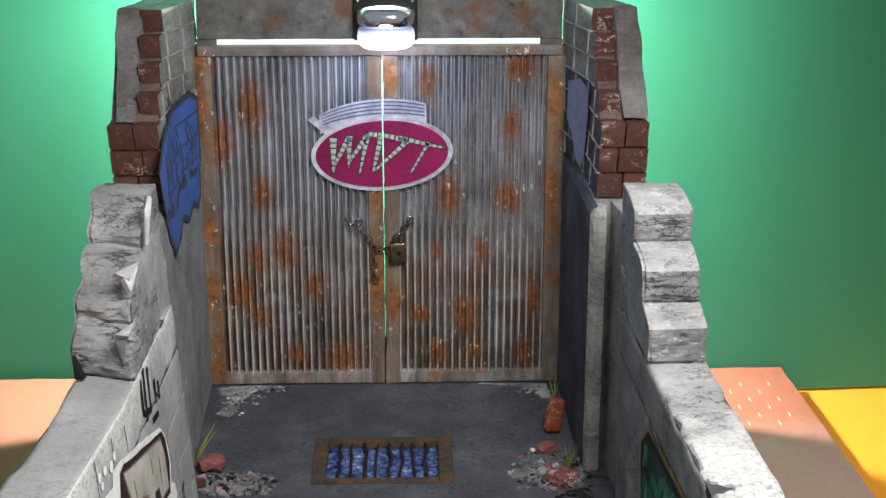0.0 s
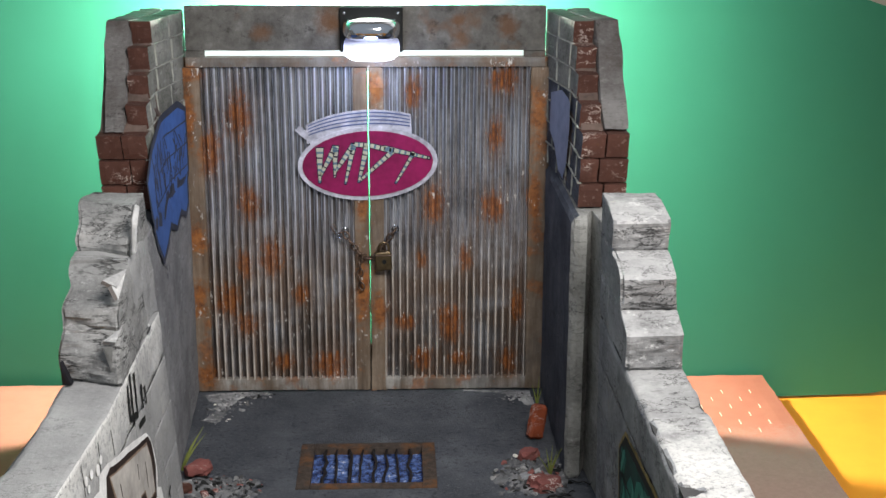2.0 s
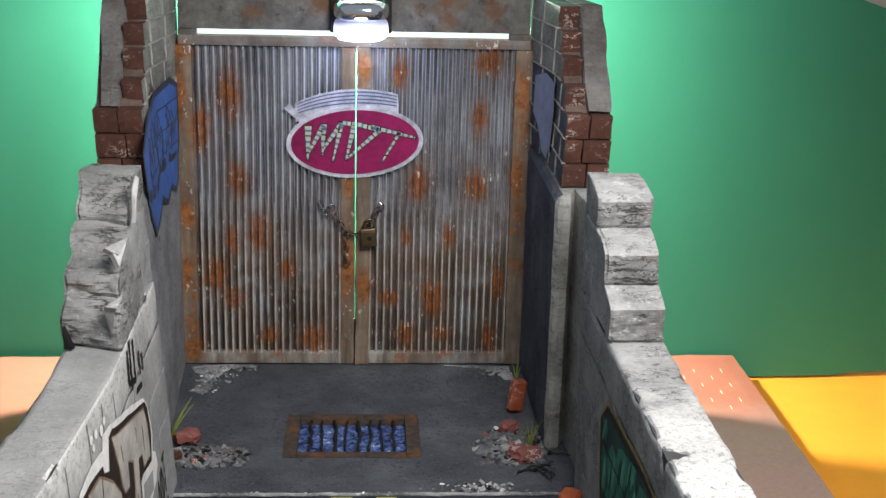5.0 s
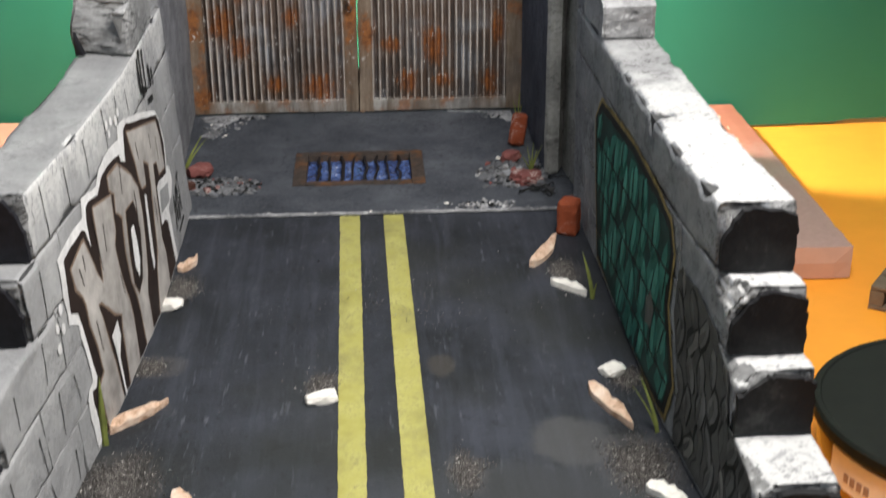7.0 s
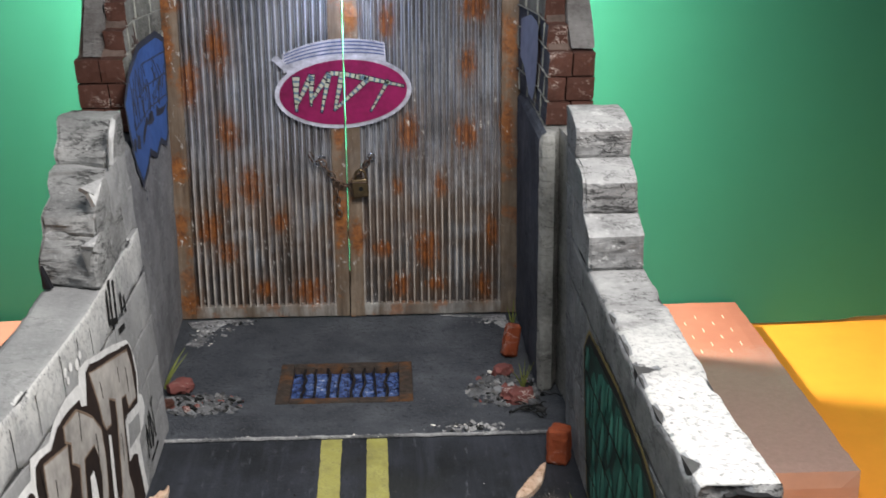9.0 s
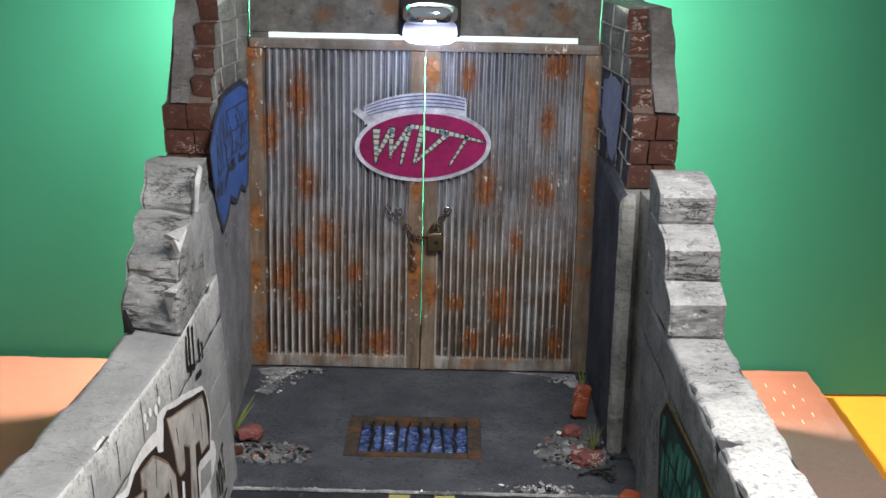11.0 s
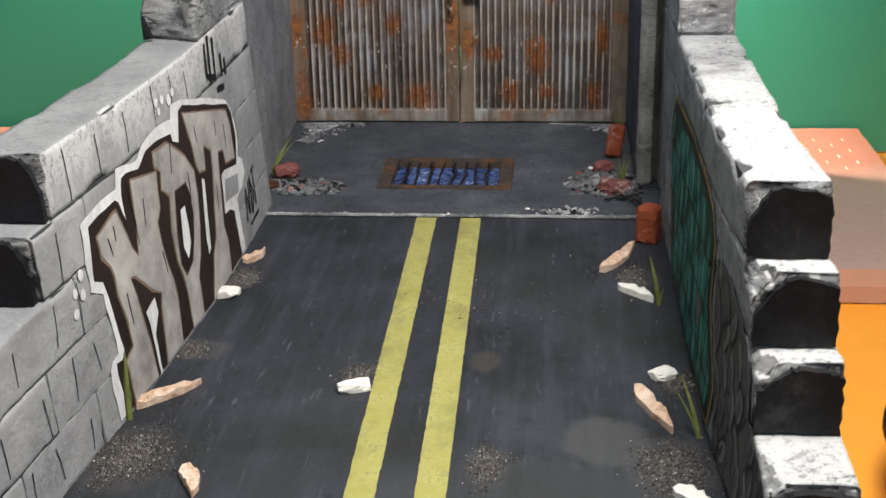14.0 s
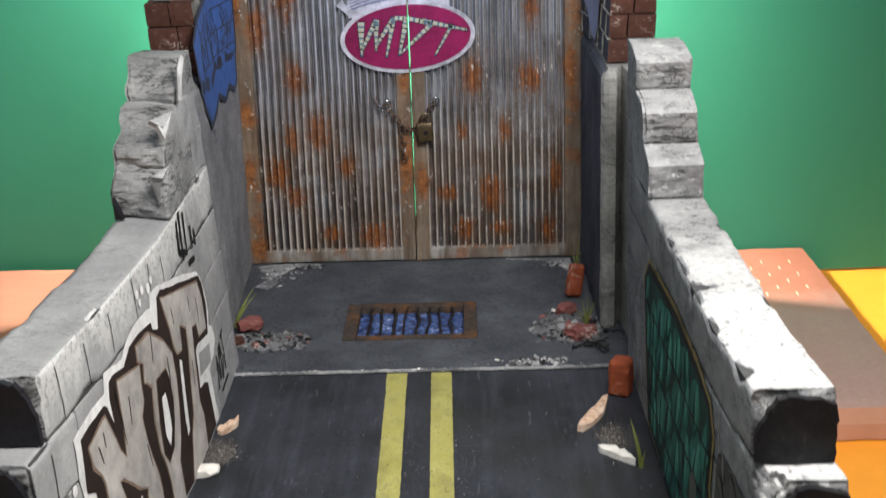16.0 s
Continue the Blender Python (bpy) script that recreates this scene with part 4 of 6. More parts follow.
# the two hollows are dark wedges; their shade is only in the colour
torn_flap("torn_hollow", [(-0.1195, -0.2968, 0.1440), (-0.1150, -0.2958, 0.1440), (-0.1162, -0.2972, 0.1320)], 0.0003, SCRAWL_GREY, "dark grey wedge painted as a shaded hollow")
out = lx(-0.294, 0.130) - 0.0285
torn_flap("torn_flap", [(out + 0.0012, -0.2964, 0.1254), (out + 0.0056, -0.2974, 0.1258), (out + 0.0008, -0.2962, 0.1370)], 0.0004, BLACK_DEEP, "black wedge painted as the broken corner's hollow")
# pale strip that paints in the block's lit inner edge
bm = prism([(-0.1142, 0.174), (-0.1122, 0.174), (-0.1118, 0.186), (-0.1112, 0.1955), (-0.1136, 0.1968), (-0.1146, 0.1900)],
           lambda u, v, t: (u, -0.2400 + 0.012 * max(0.0, (v - 0.178) / 0.02) ** 1.5 - t, v), 0.0030)
bmesh.ops.bevel(bm, geom=bm.edges[:], offset=0.0005, segments=1, affect="EDGES")
part("plaster_curl", bm, CHIPPED, wall_left, "pale strip painted for the block's lit inner edge")

# alcove side walls: plastered below, ruined brick above
Y_BACK = 0.018


def tower_front(z):
    """Where the ruined brickwork ends, by height."""
    return float(np.interp(z, [0.166, 0.205, 0.215, 0.235, 0.258, 0.28], [-0.128, -0.122, -0.108, -0.078, -0.055, -0.042]))


def alcove(side, name, label):
    s = 1 if side == "right" else -1
    face = arx if s > 0 else alx
    thick = 0.0355
    wall = thing(name, (s * 0.14, -0.05, -0.004), label, "wall", kind="structure")
    foot = -0.146 if side == "right" else -0.186
    x0, x1 = sorted((0.0, s * thick))
    bm = rough_box(x0, x1, foot, Y_BACK, -0.003, 0.1655, 0.0045, 0.0005, 0.0022, 60, 11 * s)
    if s > 0:
        for v in bm.verts:
            # outer part is drawn forward, unseen, to keep light out of the gap
            if v.co.y < -0.11:
                v.co.y = v.co.y + 0.020 * max(0.0, (v.co.x - 0.0075) / 0.007) ** 2 if v.co.x < 0.0145 else min(v.co.y, -0.194)
    body = part("plaster", bent(bm, face, s, 0.0), PILLAR if side == "right" else ALCOVE, wall)
    if s > 0:
        body.data.materials.append(SLATE_WALL)
        for f in body.data.polygons:
            if f.normal.x < -0.3 and f.center.y > -0.142:
                f.material_index = 1
    # mortar core
    outline = [(tower_front(z) + 0.007, z) for z in np.linspace(0.1665, 0.2665, 12)] + [(Y_BACK - 0.001, 0.2665), (0.0, 0.2665), (-0.03, 0.2665)][:1] + [(Y_BACK - 0.001, 0.1665)]
    depth = 0.0285 if s > 0 else 0.0295  # of the brickwork
    core = prism(outline, lambda u, v, t: (s * (0.0012 + t), u, v), depth - 0.0024)
    bmesh.ops.subdivide_edges(core, edges=core.edges[:], cuts=2)
    part("mortar", bent(core, face, s, 0.0), MORTAR, wall)
    h = 0.01455
    for c in range(7):
        z0 = 0.1662 + c * h
        front = tower_front(z0 + h / 2)
        mid = 0.0128 if c >= 3 else 0.0110 if c % 2 else 0.0145
        for wythe, (w0, w1) in enumerate(((0.0, mid), (mid + 0.0004, depth))):
            if wythe and c >= 3:
                continue
            x0, x1 = sorted((s * w0, s * w1))
            y = front
            length = 0.016 if (c + wythe) % 2 else 0.030
            while y < Y_BACK - 0.004:
                end = min(Y_BACK, y + length)
                if Y_BACK - end < 0.008:
                    end = Y_BACK
                bm = rough_box(x0, x1, y + 0.00025, end - 0.00025, z0 + 0.00025, z0 + h - 0.00025, 0.004, 0.0004, 0.0003, 140, c * 5.1 + y * 300 + s, 0.0009 if y == front else 0.0)
                brick = part("brick", bent(bm, face, s, 0.0), BRICK, wall)
                if wythe == 0:
                    brick.data.materials.append(SLATE_WALL if s > 0 and c < 4 else GREY_BRICK)
                    for f in brick.data.polygons:
                        if f.normal.x * s < -0.7:
                            f.material_index = 1
                y, length = end, 0.030
        # pale mortar showing on the inner face
        if c:
            ya, yb = front + 0.001, Y_BACK - 0.004
            bm = rough_box(*sorted((-s * 0.0007, s * 0.0016)), ya, yb, z0 - 0.00032, z0 + 0.00032, 0.003, 0.0004, 0.0001, 200, c + s)
            part("mortar_joint", bent(bm, face, s, 0.0), JOINT_PALE, wall)
        y = front + (0.016 if c % 2 else 0.030)
        while y < Y_BACK - 0.006:
            bm = rough_box(*sorted((-s * 0.0007, s * 0.0016)), y - 0.00018, y + 0.00018, z0 + 0.0008, z0 + h - 0.0008, 0.003, 0.0003, 0.0001, 200, c + y)
            part("mortar_joint", bent(bm, face, s, 0.0), JOINT_PALE, wall)
            y += 0.030
    # grey plaster that still clings to the outer half, high up
    x0, x1 = sorted((s * 0.0132, s * 0.0292))
    bm = rough_box(x0, x1, -0.10, Y_BACK, 0.2102, 0.2685, 0.005, 0.0009, 0.001, 70, 5 + s)
    for v in bm.verts:
        t = (Y_BACK - v.co.y) / (Y_BACK + 0.10)
        v.co.y = Y_BACK - t * (Y_BACK - tower_front(v.co.z) + 0.0015)
        if s < 0 and abs(v.co.x) > 0.02:
            v.co.x += 0.0045 * (0.2685 - v.co.z) / 0.058 + 0.0008 * noise.noise(Vector((7, v.co.y * 60, v.co.z * 110)))
    part("render_coat", bent(bm, face, s, 0.0), COAT, wall, "grey cement render over brick")
    # top faces get a dark tone that stands in for their shade
    for ob in [o for o in wall.children if o.name.startswith(("brick", "render_coat"))]:
        if any(f.center.z > 0.264 for f in ob.data.polygons):
            ob.data.materials.append(TOWER_TOP_SHADE)
            for f in ob.data.polygons:
                if f.normal.z > 0.7 and f.center.z > 0.262:
                    f.material_index = len(ob.data.materials) - 1
    return wall


alcove("right", "wall_alcove_right", "plastered side wall with broken red brickwork on top")
alcove("left", "wall_alcove_left", "grey side wall with broken red brickwork and blue graffiti")

# header board above the doors with its long slot
header = thing("wall_header", (0, 0.008, 0.24), "stained grey board above the doors with a slot", "wall", kind="structure")
part("board", rough_box(-0.1203, 0.1186, -0.001, 0.0035, 0.2420, 0.2718, 0.005, 0.0003, 0.0004, 60, 2), HEADER, header)
part("slot_end", box(-0.1203, -0.1078, 0.0, 0.0035, 0.2378, 0.2419), HEADER, header)
part("slot_end", box(0.1042, 0.1186, 0.0, 0.0035, 0.2378, 0.2419), HEADER, header)

# pink foam slabs either side
for s, (x0, x1) in (("right", (0.1640, 0.3115)), ("left", (-0.52, -0.1510))):
    foam = thing("foam_slab", ((x0 + x1) / 2, -0.05, T_Z), "pink foam slab scored with brick courses, mauve towards the street" if s == "right" else "plain salmon pink foam slab beside the grey wall", "foam slab", "foam slabs beside the model")
    part("slab_body", rough_box(x0, x1, -0.203, 0.1035 if s == "right" else 0.096, T_Z, -0.0315, 0.012, 0.0003, 0.0012, 30, 3), FOAM if s == "right" else PINK, foam)
    body = foam.children[0].data
    body.materials.append(PINK_SIDE)
    for f in body.polygons:
        if abs(f.normal.z) < 0.5:
            f.material_index = 1
    for r in range(6 if s == "right" else 0):
        y = -0.010 + r * 0.0145
        k = 0
        x = x0 + 0.006 + (0.011 if r % 2 else 0)
        while x < x1 - 0.014:
            a = box(x, x + 0.0005, y, y + 0.0065, -0.0316, -0.0309)
            part("score_line", a, PINK_EDGE, foam.children[0])
            x += 0.022


# ---- the double doors ----
def door_leaf(s):
    """One corrugated leaf: s is -1 or 1."""
    door = thing("door_1" if s < 0 else "door_2", (s * 0.06, 0, 0), "rusty corrugated steel door leaf in a rusted frame", "door", "double doors", "structure")
    inner, outer = 0.00043, 0.1235 if s < 0 else 0.1230
    a, b = 0.0097, 0.1119 if s < 0 else 0.1095
    low, high = 0.0095, 0.2310
    first, pitch = (0.0110, 0.00510) if s < 0 else (0.0105, 0.00513)
    # corrugated sheet: narrow crests, wider troughs
    bm = bmesh.new()
    rows = [low + (high - low) * k / 14 for k in range(15)]
    grid = []
    for n in range(241):
        x = a + (b - a) * n / 240
        q = 2 * math.pi * (x - first) / pitch
        col = []
        for z in rows:
            dent = 0.0006 * noise.noise(Vector((x * 40 * s, z * 18, 4)))
            sway = 0.0005 * noise.noise(Vector((x * 25 * s, z * 9, 11)))
            crest = (0.5 + 0.5 * math.cos(q)) ** 1.8
            col.append(bm.verts.new((s * x + sway, 0.0024 - 0.0050 * crest + dent, z)))
        grid.append(col)
    for p, q in zip(grid, grid[1:]):
        for k in range(len(rows) - 1):
            bm.faces.new((p[k], q[k], q[k + 1], p[k + 1]))
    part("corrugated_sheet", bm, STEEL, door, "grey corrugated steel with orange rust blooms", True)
    # unseen backing, thick enough to stop the desk lamp's streak through the slit
    part("backing", box(*sorted((s * inner, s * outer)), 0.0032, 0.0110, 0.002, 0.2372), STEEL_FRAME, door)
    for x0, x1, z0, z1, nm in ((inner, a + 0.0005, 0.001, 0.2312, "stile"), (b - 0.0005, outer, 0.001, 0.2312, "stile"), (a, b, 0.0012, 0.0105, "bottom_rail")):
        x0, x1 = sorted((s * x0, s * x1))
        part(nm, rough_box(x0, x1, -0.0022, 0.0030, z0, z1, 0.0020, 0.0009 if x0 * s < 0.05 * s and nm == "stile" and abs(x0 + x1) < 0.03 else 0.0002, 0.0003, 170, s + x0), RAIL if nm == "bottom_rail" else STEEL_FRAME, door)
    return door


door_leaf(-1)
door_leaf(1)
part("lintel", rough_box(-0.1203, 0.1186, -0.0020, 0.0035, 0.2313, 0.2379, 0.005, 0.0002, 0.0003, 70, 8), LINTEL, header, "grey rust-stained frame rail")

# unseen strip added to close the slit's lower end to light
part("meeting_strip", box(-0.003, 0.003, 0.0113, 0.0123, 0.0, 0.031), STEEL_FRAME, header)
# glowing panel added so the slot and header top read white
strip = thing("strip_light", (0, 0.014, 0.225), "added glowing panel that whitens the slot in the header board", "lamp")
part("diffuser", box(-0.118, 0.116, 0.0125, 0.0150, 0.2265, 0.2700, 0.0005), SLOT_GLOW, strip, "glowing white panel face")
part("tray", box(-0.118, 0.116, 0.0153, 0.0190, 0.2255, 0.2700, 0.0005), SIGN_WHITE, strip)

# ---- the sign, cut in two by the doors' slit ----
sign = thing("sign", (0, -0.002, 0.16), "crimson oval sign with white rim, zigzag letters and streamlined top stripes", "sign")
SC, SA, SB, ST = (-0.0006, 0.1660), 0.0474, 0.0253, radians(3.0)


def on_sign(u, v):
    return (SC[0] + u * math.cos(ST) - v * math.sin(ST), SC[1] + u * math.sin(ST) + v * math.cos(ST))


def sign_layer(name, outline, material, depth, tall, label="", under=None):
    """A layer of the sign, as one piece on each leaf; under: the pieces that carry it."""
    made = {}
    for keep in (-1, 1):
        cut = clipped([on_sign(u, v) for u, v in outline], keep)
        if len(cut) > 2:
            made[keep] = part(name, prism(cut, lambda u, v, t: (u, -0.0018 - depth - t, v), tall), material, under[keep] if under else sign, label)
    return made


def oval(a, b, n=48):
    return [(a * math.cos(2 * math.pi * k / n), b * math.sin(2 * math.pi * k / n)) for k in range(n)]


def fan(r0, r1, u0, u1, n=18):
    """A bowed band above the oval, as shares of the oval's own size."""
    us = [u0 + (u1 - u0) * k / n for k in range(n + 1)]
    f = lambda u, r: 0.0252 * r * math.sqrt(max(0.0, 1 - (u / 0.0500) ** 2 * 0.62))  # noqa: E731
    return [(u, f(u, r0)) for u in us] + [(u, f(u, r1)) for u in reversed(us)]


plates = sign_layer("fan_plate", fan(0.80, 1.46, -0.0400, 0.0310), SIGN_WHITE, 0.0, 0.0010, "pale streamlined fan")
sign_layer("fan_tip", [(-0.0475, 0.0255), (-0.0440, 0.0285), (-0.0330, 0.0180), (-0.0370, 0.0150)], SIGN_WHITE, 0.0002, 0.0011)
for r in (1.07, 1.17, 1.27, 1.37):
    sign_layer("stripe", fan(r, r + 0.035, -0.0385, 0.0300), SIGN_BLUE, 0.0010, 0.0003, "", plates)
sign_layer("rim", oval(SA, SB), SIGN_WHITE, 0.0006, 0.0010, "scuffed white rim")
sign_layer("oval_face", oval(SA - 0.0032, SB - 0.0028), SIGN_RED, 0.0016, 0.0004, "crimson painted oval")


def stroke_on_sign(p, q, w0, w1):
    """A tapering letter stroke: dark edge, cream body, dark and green bands. Millimetres on the doors."""
    a, b = Vector(p) / 1000, Vector(q) / 1000
    along = (b - a).normalized()
    side = Vector((-along.y, along.x))

    def quad(t0, t1, grow):
        pts = []
        for t, sgn in ((t0, 1), (t1, 1), (t1, -1), (t0, -1)):
            w = (w0 + (w1 - w0) * t) * 1.05 / 2000 + grow
            c = a + (b - a) * t + side * w * sgn
            pts.append((c.x, c.y))
        return pts

    def lay(name, pts, material, depth, tall, under=None):
        made = {}
        for keep in (-1, 1):
            cut = clipped(pts, keep)
            if len(cut) > 2:
                made[keep] = part(name, prism(cut, lambda u, v, t: (u, -0.0018 - depth - t, v), tall), material, under.get(keep, sign) if under else sign)
        return made

    rims = lay("letter_outline", quad(-0.03, 1.03, 0.0005), NAVY, 0.0020, 0.0002)
    lay("letter", quad(0, 1, 0.0), CREAM, 0.0022, 0.0002, rims)
    n = max(3, int((b - a).length / 0.0036))
    for k in range(n):
        lay("letter_band", quad((k + 0.60) / n, (k + (0.82 if k % 3 == 1 else 0.97)) / n, 0.0), NAVY if k % 3 == 1 else TEAL, 0.0024, 0.0002, rims)


for p, q, w0, w1 in (((-32.8, 177.0), (-33.2, 153.2), 4.6, 1.2), ((-32.6, 158.3), (-22.1, 177.9), 1.6, 3.6), ((-22.1, 178.4), (-23.0, 157.0), 4.0, 1.0), ((-22.7, 160.9), (-9.8, 179.2), 1.6, 3.4), ((-9.8, 179.6), (-15.9, 152.4), 3.4, 1.0),
                     ((-9.1, 179.5), (1.3, 178.7), 2.6, 2.6), ((-1.0, 178.3), (-6.8, 153.4), 3.8, 1.2), ((1.3, 178.7), (16.9, 174.8), 2.6, 3.0), ((16.9, 175.2), (-5.4, 155.0), 3.0, 1.4),
                     ((10.4, 177.0), (41.0, 169.9), 3.0, 1.4), ((30.6, 173.8), (18.2, 152.6), 2.2, 0.9)):
    stroke_on_sign(p, q, w0, w1)

# ---- chain and padlock ----
chain = thing("chain", (0, -0.004, 0.10), "rusty iron chain looped between the door leaves", "chain")


def chain_link(centre, along, turn, size=0.0042):
    """One oval link."""
    along = Vector(along).normalized()
    side = along.cross(Vector((0, -1, 0))).normalized()
    side = Matrix.Rotation(turn, 3, along) @ side
    pts = []
    for k in range(14):
        q = 2 * math.pi * k / 14
        pts.append(Vector(centre) + along * size * 0.72 * math.cos(q) + side * size * 0.46 * math.sin(q))
    part("link", tube(pts, 0.00062, 6, closed=True), IRON, chain, "", True)


def run(points):
    for n, (a, b) in enumerate(zip(points, points[1:])):
        mid = [(p + q) / 2 for p, q in zip(a, b)]
        chain_link(mid, [q - p for p, q in zip(a, b)], (n % 2) * 1.35 + 0.2)


run([(-0.0172, -0.0050, 0.1185), (-0.0146, -0.0055, 0.1140), (-0.0118, -0.0060, 0.1098), (-0.0088, -0.0062, 0.1060), (-0.0058, -0.0062, 0.1025), (-0.0030, -0.0060, 0.1005), (0.0010, -0.0062, 0.1000), (0.0052, -0.0064, 0.1010)])
run([(-0.0066, -0.0062, 0.1020), (-0.0070, -0.0066, 0.0970), (-0.0062, -0.0066, 0.0920), (-0.0072, -0.0066, 0.0870), (-0.0064, -0.0064, 0.0822), (-0.0052, -0.0064, 0.0780)])
run([(0.0072, -0.0062, 0.1035), (0.0098, -0.0060, 0.1085), (0.0124, -0.0058, 0.1130), (0.0156, -0.0050, 0.1172), (0.0172, -0.0046, 0.1196)])
for x, z in ((-0.0170, 0.1190), (0.0176, 0.1202)):
    eye = [(x + 0.0024 * math.cos(q), -0.0035 - 0.0012 * math.sin(q), z + 0.0024 * math.sin(q)) for q in [2 * math.pi * k / 14 for k in range(14)]]
    part("eye_bolt", tube(eye, 0.0007, 6, closed=True), CHROME, chain, "bright steel eye bolt", True)

for n, (x0, z0, x1, z1) in enumerate(((-0.0265, 0.1225, -0.0235, 0.1165), (-0.0240, 0.1190, -0.0205, 0.1150), (-0.0215, 0.1170, -0.0172, 0.1185), (-0.0225, 0.1150, -0.0185, 0.1125), (-0.0250, 0.1240, -0.0225, 0.1205))):
    part("wire_end", tube([(x0, -0.0034, z0), ((x0 + x1) / 2, -0.0052, (z0 + z1) / 2 + 0.0006), (x1, -0.0040, z1)], 0.0005, 6), CHROME if n % 2 else IRON, chain, "bright frayed wire end" if n % 2 else "", True)

padlock = thing("padlock", (0.0095, -0.006, 0.092), "small aged brass padlock hanging on the chain", "padlock")
bm = box(0.0038, 0.0150, -0.0096, -0.0046, 0.0918, 0.1052, 0.0012, 3)
bmesh.ops.rotate(bm, verts=bm.verts, cent=(0.0095, -0.007, 0.0985), matrix=Matrix.Rotation(radians(-6), 3, "Y"))
lock = part("lock_body", bm, BRASS, padlock, "", True)
arc = [(0.0062, 0.1045)] + [(0.0097 + 0.0035 * math.cos(q), 0.1072 + 0.0042 * math.sin(q)) for q in [math.pi - math.pi * k / 10 for k in range(11)]] + [(0.0132, 0.1045)]
part("shackle", tube([(u, -0.0069, v) for u, v in arc], 0.0009, 8), BRASS, padlock, "", True)
part("keyhole", turned([(0.0001, 0), (0.0016, 0.0), (0.0016, 0.0004), (0.0001, 0.0004)], (0, 0, 0), 14), BLACK, lock)
lock.children[0].matrix_basis = pose(0.0100, -0.0096, 0.0984, 90, 0, 0)
part("lock_band", box(0.0036, 0.0152, -0.0099, -0.0043, 0.1024, 0.1032, 0.0002), IRON, lock)

# ---- the wall light over the doors ----
light = thing("wall_light", (0.003, -0.002, 0.24), "chrome bulkhead light with glowing white lens on a black plate", "lamp")
plate = part("back_plate", box(-0.0180, 0.0235, -0.0045, -0.0012, 0.2415, 0.2710, 0.0006), BLACK, light)
for x in (-0.0148, 0.0203):
    part("rivet", lump((x, -0.0047, 0.2672), (0.0022, 0.0012, 0.0022), 1, 0, 0.0), CHROME, plate, "", True)


def lamp_shell(z0, z1, w, d, n=28, m=10, power=2.8):
    """A rounded, box-like bowl that stands out from the wall."""
    bm = bmesh.new()
    rows = []
    for k in range(m + 1):
        t = k / m
        z = z0 + (z1 - z0) * t
        e = max(0.0, 1 - abs(2 * t - 1) ** 3.2) ** (1 / 2.4)
        e = 0.35 + 0.65 * e
        row = []
        for j in range(n + 1):
            q = math.pi * j / n
            cx, cy = math.cos(q), math.sin(q)
            r = (abs(cx) ** power + abs(cy) ** power) ** (-1 / power)
            row.append(bm.verts.new((0.0030 + w * e * cx * r, -0.0045 - d * e * cy * r, z)))
        rows.append(row)
    for a, b in zip(rows, rows[1:]):
        for j in range(n):
            bm.faces.new((a[j], a[j + 1], b[j + 1], b[j]))
    bm.faces.new(rows[0][::-1])
    bm.faces.new(rows[-1])
    return bm


part("housing", lamp_shell(0.2500, 0.2660, 0.0188, 0.030), CHROME, light, "polished chrome housing", True)
part("lens", lamp_shell(0.2375, 0.2535, 0.0183, 0.029), LED, light, "glowing white lens", True)

# ---- the desk lamp behind ----
desk = thing("desk_lamp", (0.003, 0.066, 0.30), "dark metal desk lamp shade with lit bulb, hanging behind the doors", "lamp")
prof = [(0.046, 0.0), (0.0475, 0.0), (0.040, 0.030), (0.022, 0.055), (0.010, 0.060), (0.010, 0.085), (0.0085, 0.085), (0.0085, 0.058), (0.020, 0.053), (0.0385, 0.030), (0.046, 0.0012)]
bm = turned(prof, (0.003, 0.066, 0.3018), 40)
shade = part("shade", bm, BLACK, desk, "", True)
part("bulb", turned([(0.001, 0), (0.008, 0.003), (0.011, 0.010), (0.009, 0.018), (0.006, 0.026)], (0.003, 0.066, 0.3150), 20), BULB, shade, "lit round bulb", True)
part("arm", tube([(0.003, 0.066, 0.385), (0.003, 0.10, 0.46), (0.02, 0.30, 0.55), (0.05, 0.55, 0.20), (0.05, 0.58, T_Z + 0.002)], 0.006, 10), BLACK, desk, "", True)
part("foot", turned([(0.001, 0), (0.07, 0), (0.068, 0.012), (0.02, 0.018)], (0.05, 0.55, T_Z), 28), BLACK, desk)

# ---- drain ----
drain = thing("drain", (0, -0.124, -0.012), "rusted iron drain grate over shiny blue water", "drain grate")
FW = 0.0088
for x0, x1, y0, y1 in ((GX0, GX0 + FW, GY0, GY1), (GX1 - FW, GX1, GY0, GY1), (GX0 + FW, GX1 - FW, GY1 - 0.0075, GY1), (GX0 + FW, GX1 - FW, GY0, GY0 + 0.0075)):
    part("grate_frame", rough_box(x0, x1, y0, y1, -0.005, 0.0008, 0.004, 0.0002, 0.0003, 120, x0 * 90), GRATE, drain)
ix0, ix1, iy0, iy1 = GX0 + FW, GX1 - FW, GY0 + 0.0075, GY1 - 0.0075
for n in range(8):
    x = ix0 + (ix1 - ix0) * (n + 1) / 9 + 0.0004 * math.sin(n * 5)
    bend = random.Random(700 + n)
    bm = tube([(x + bend.uniform(-0.0008, 0.0008), iy0 - 0.001, -0.0012)]
              + [(x + bend.uniform(-0.0014, 0.0014), iy0 + (iy1 - iy0) * k / 6, -0.0010 + bend.uniform(-0.0006, 0.0007)) for k in range(1, 6)]
              + [(x + bend.uniform(-0.0008, 0.0008), iy1 + 0.001, -0.0012)], bend.uniform(0.0006, 0.0011), 8)
    part("grate_bar", bm, GRATE_BAR, drain, "", True)
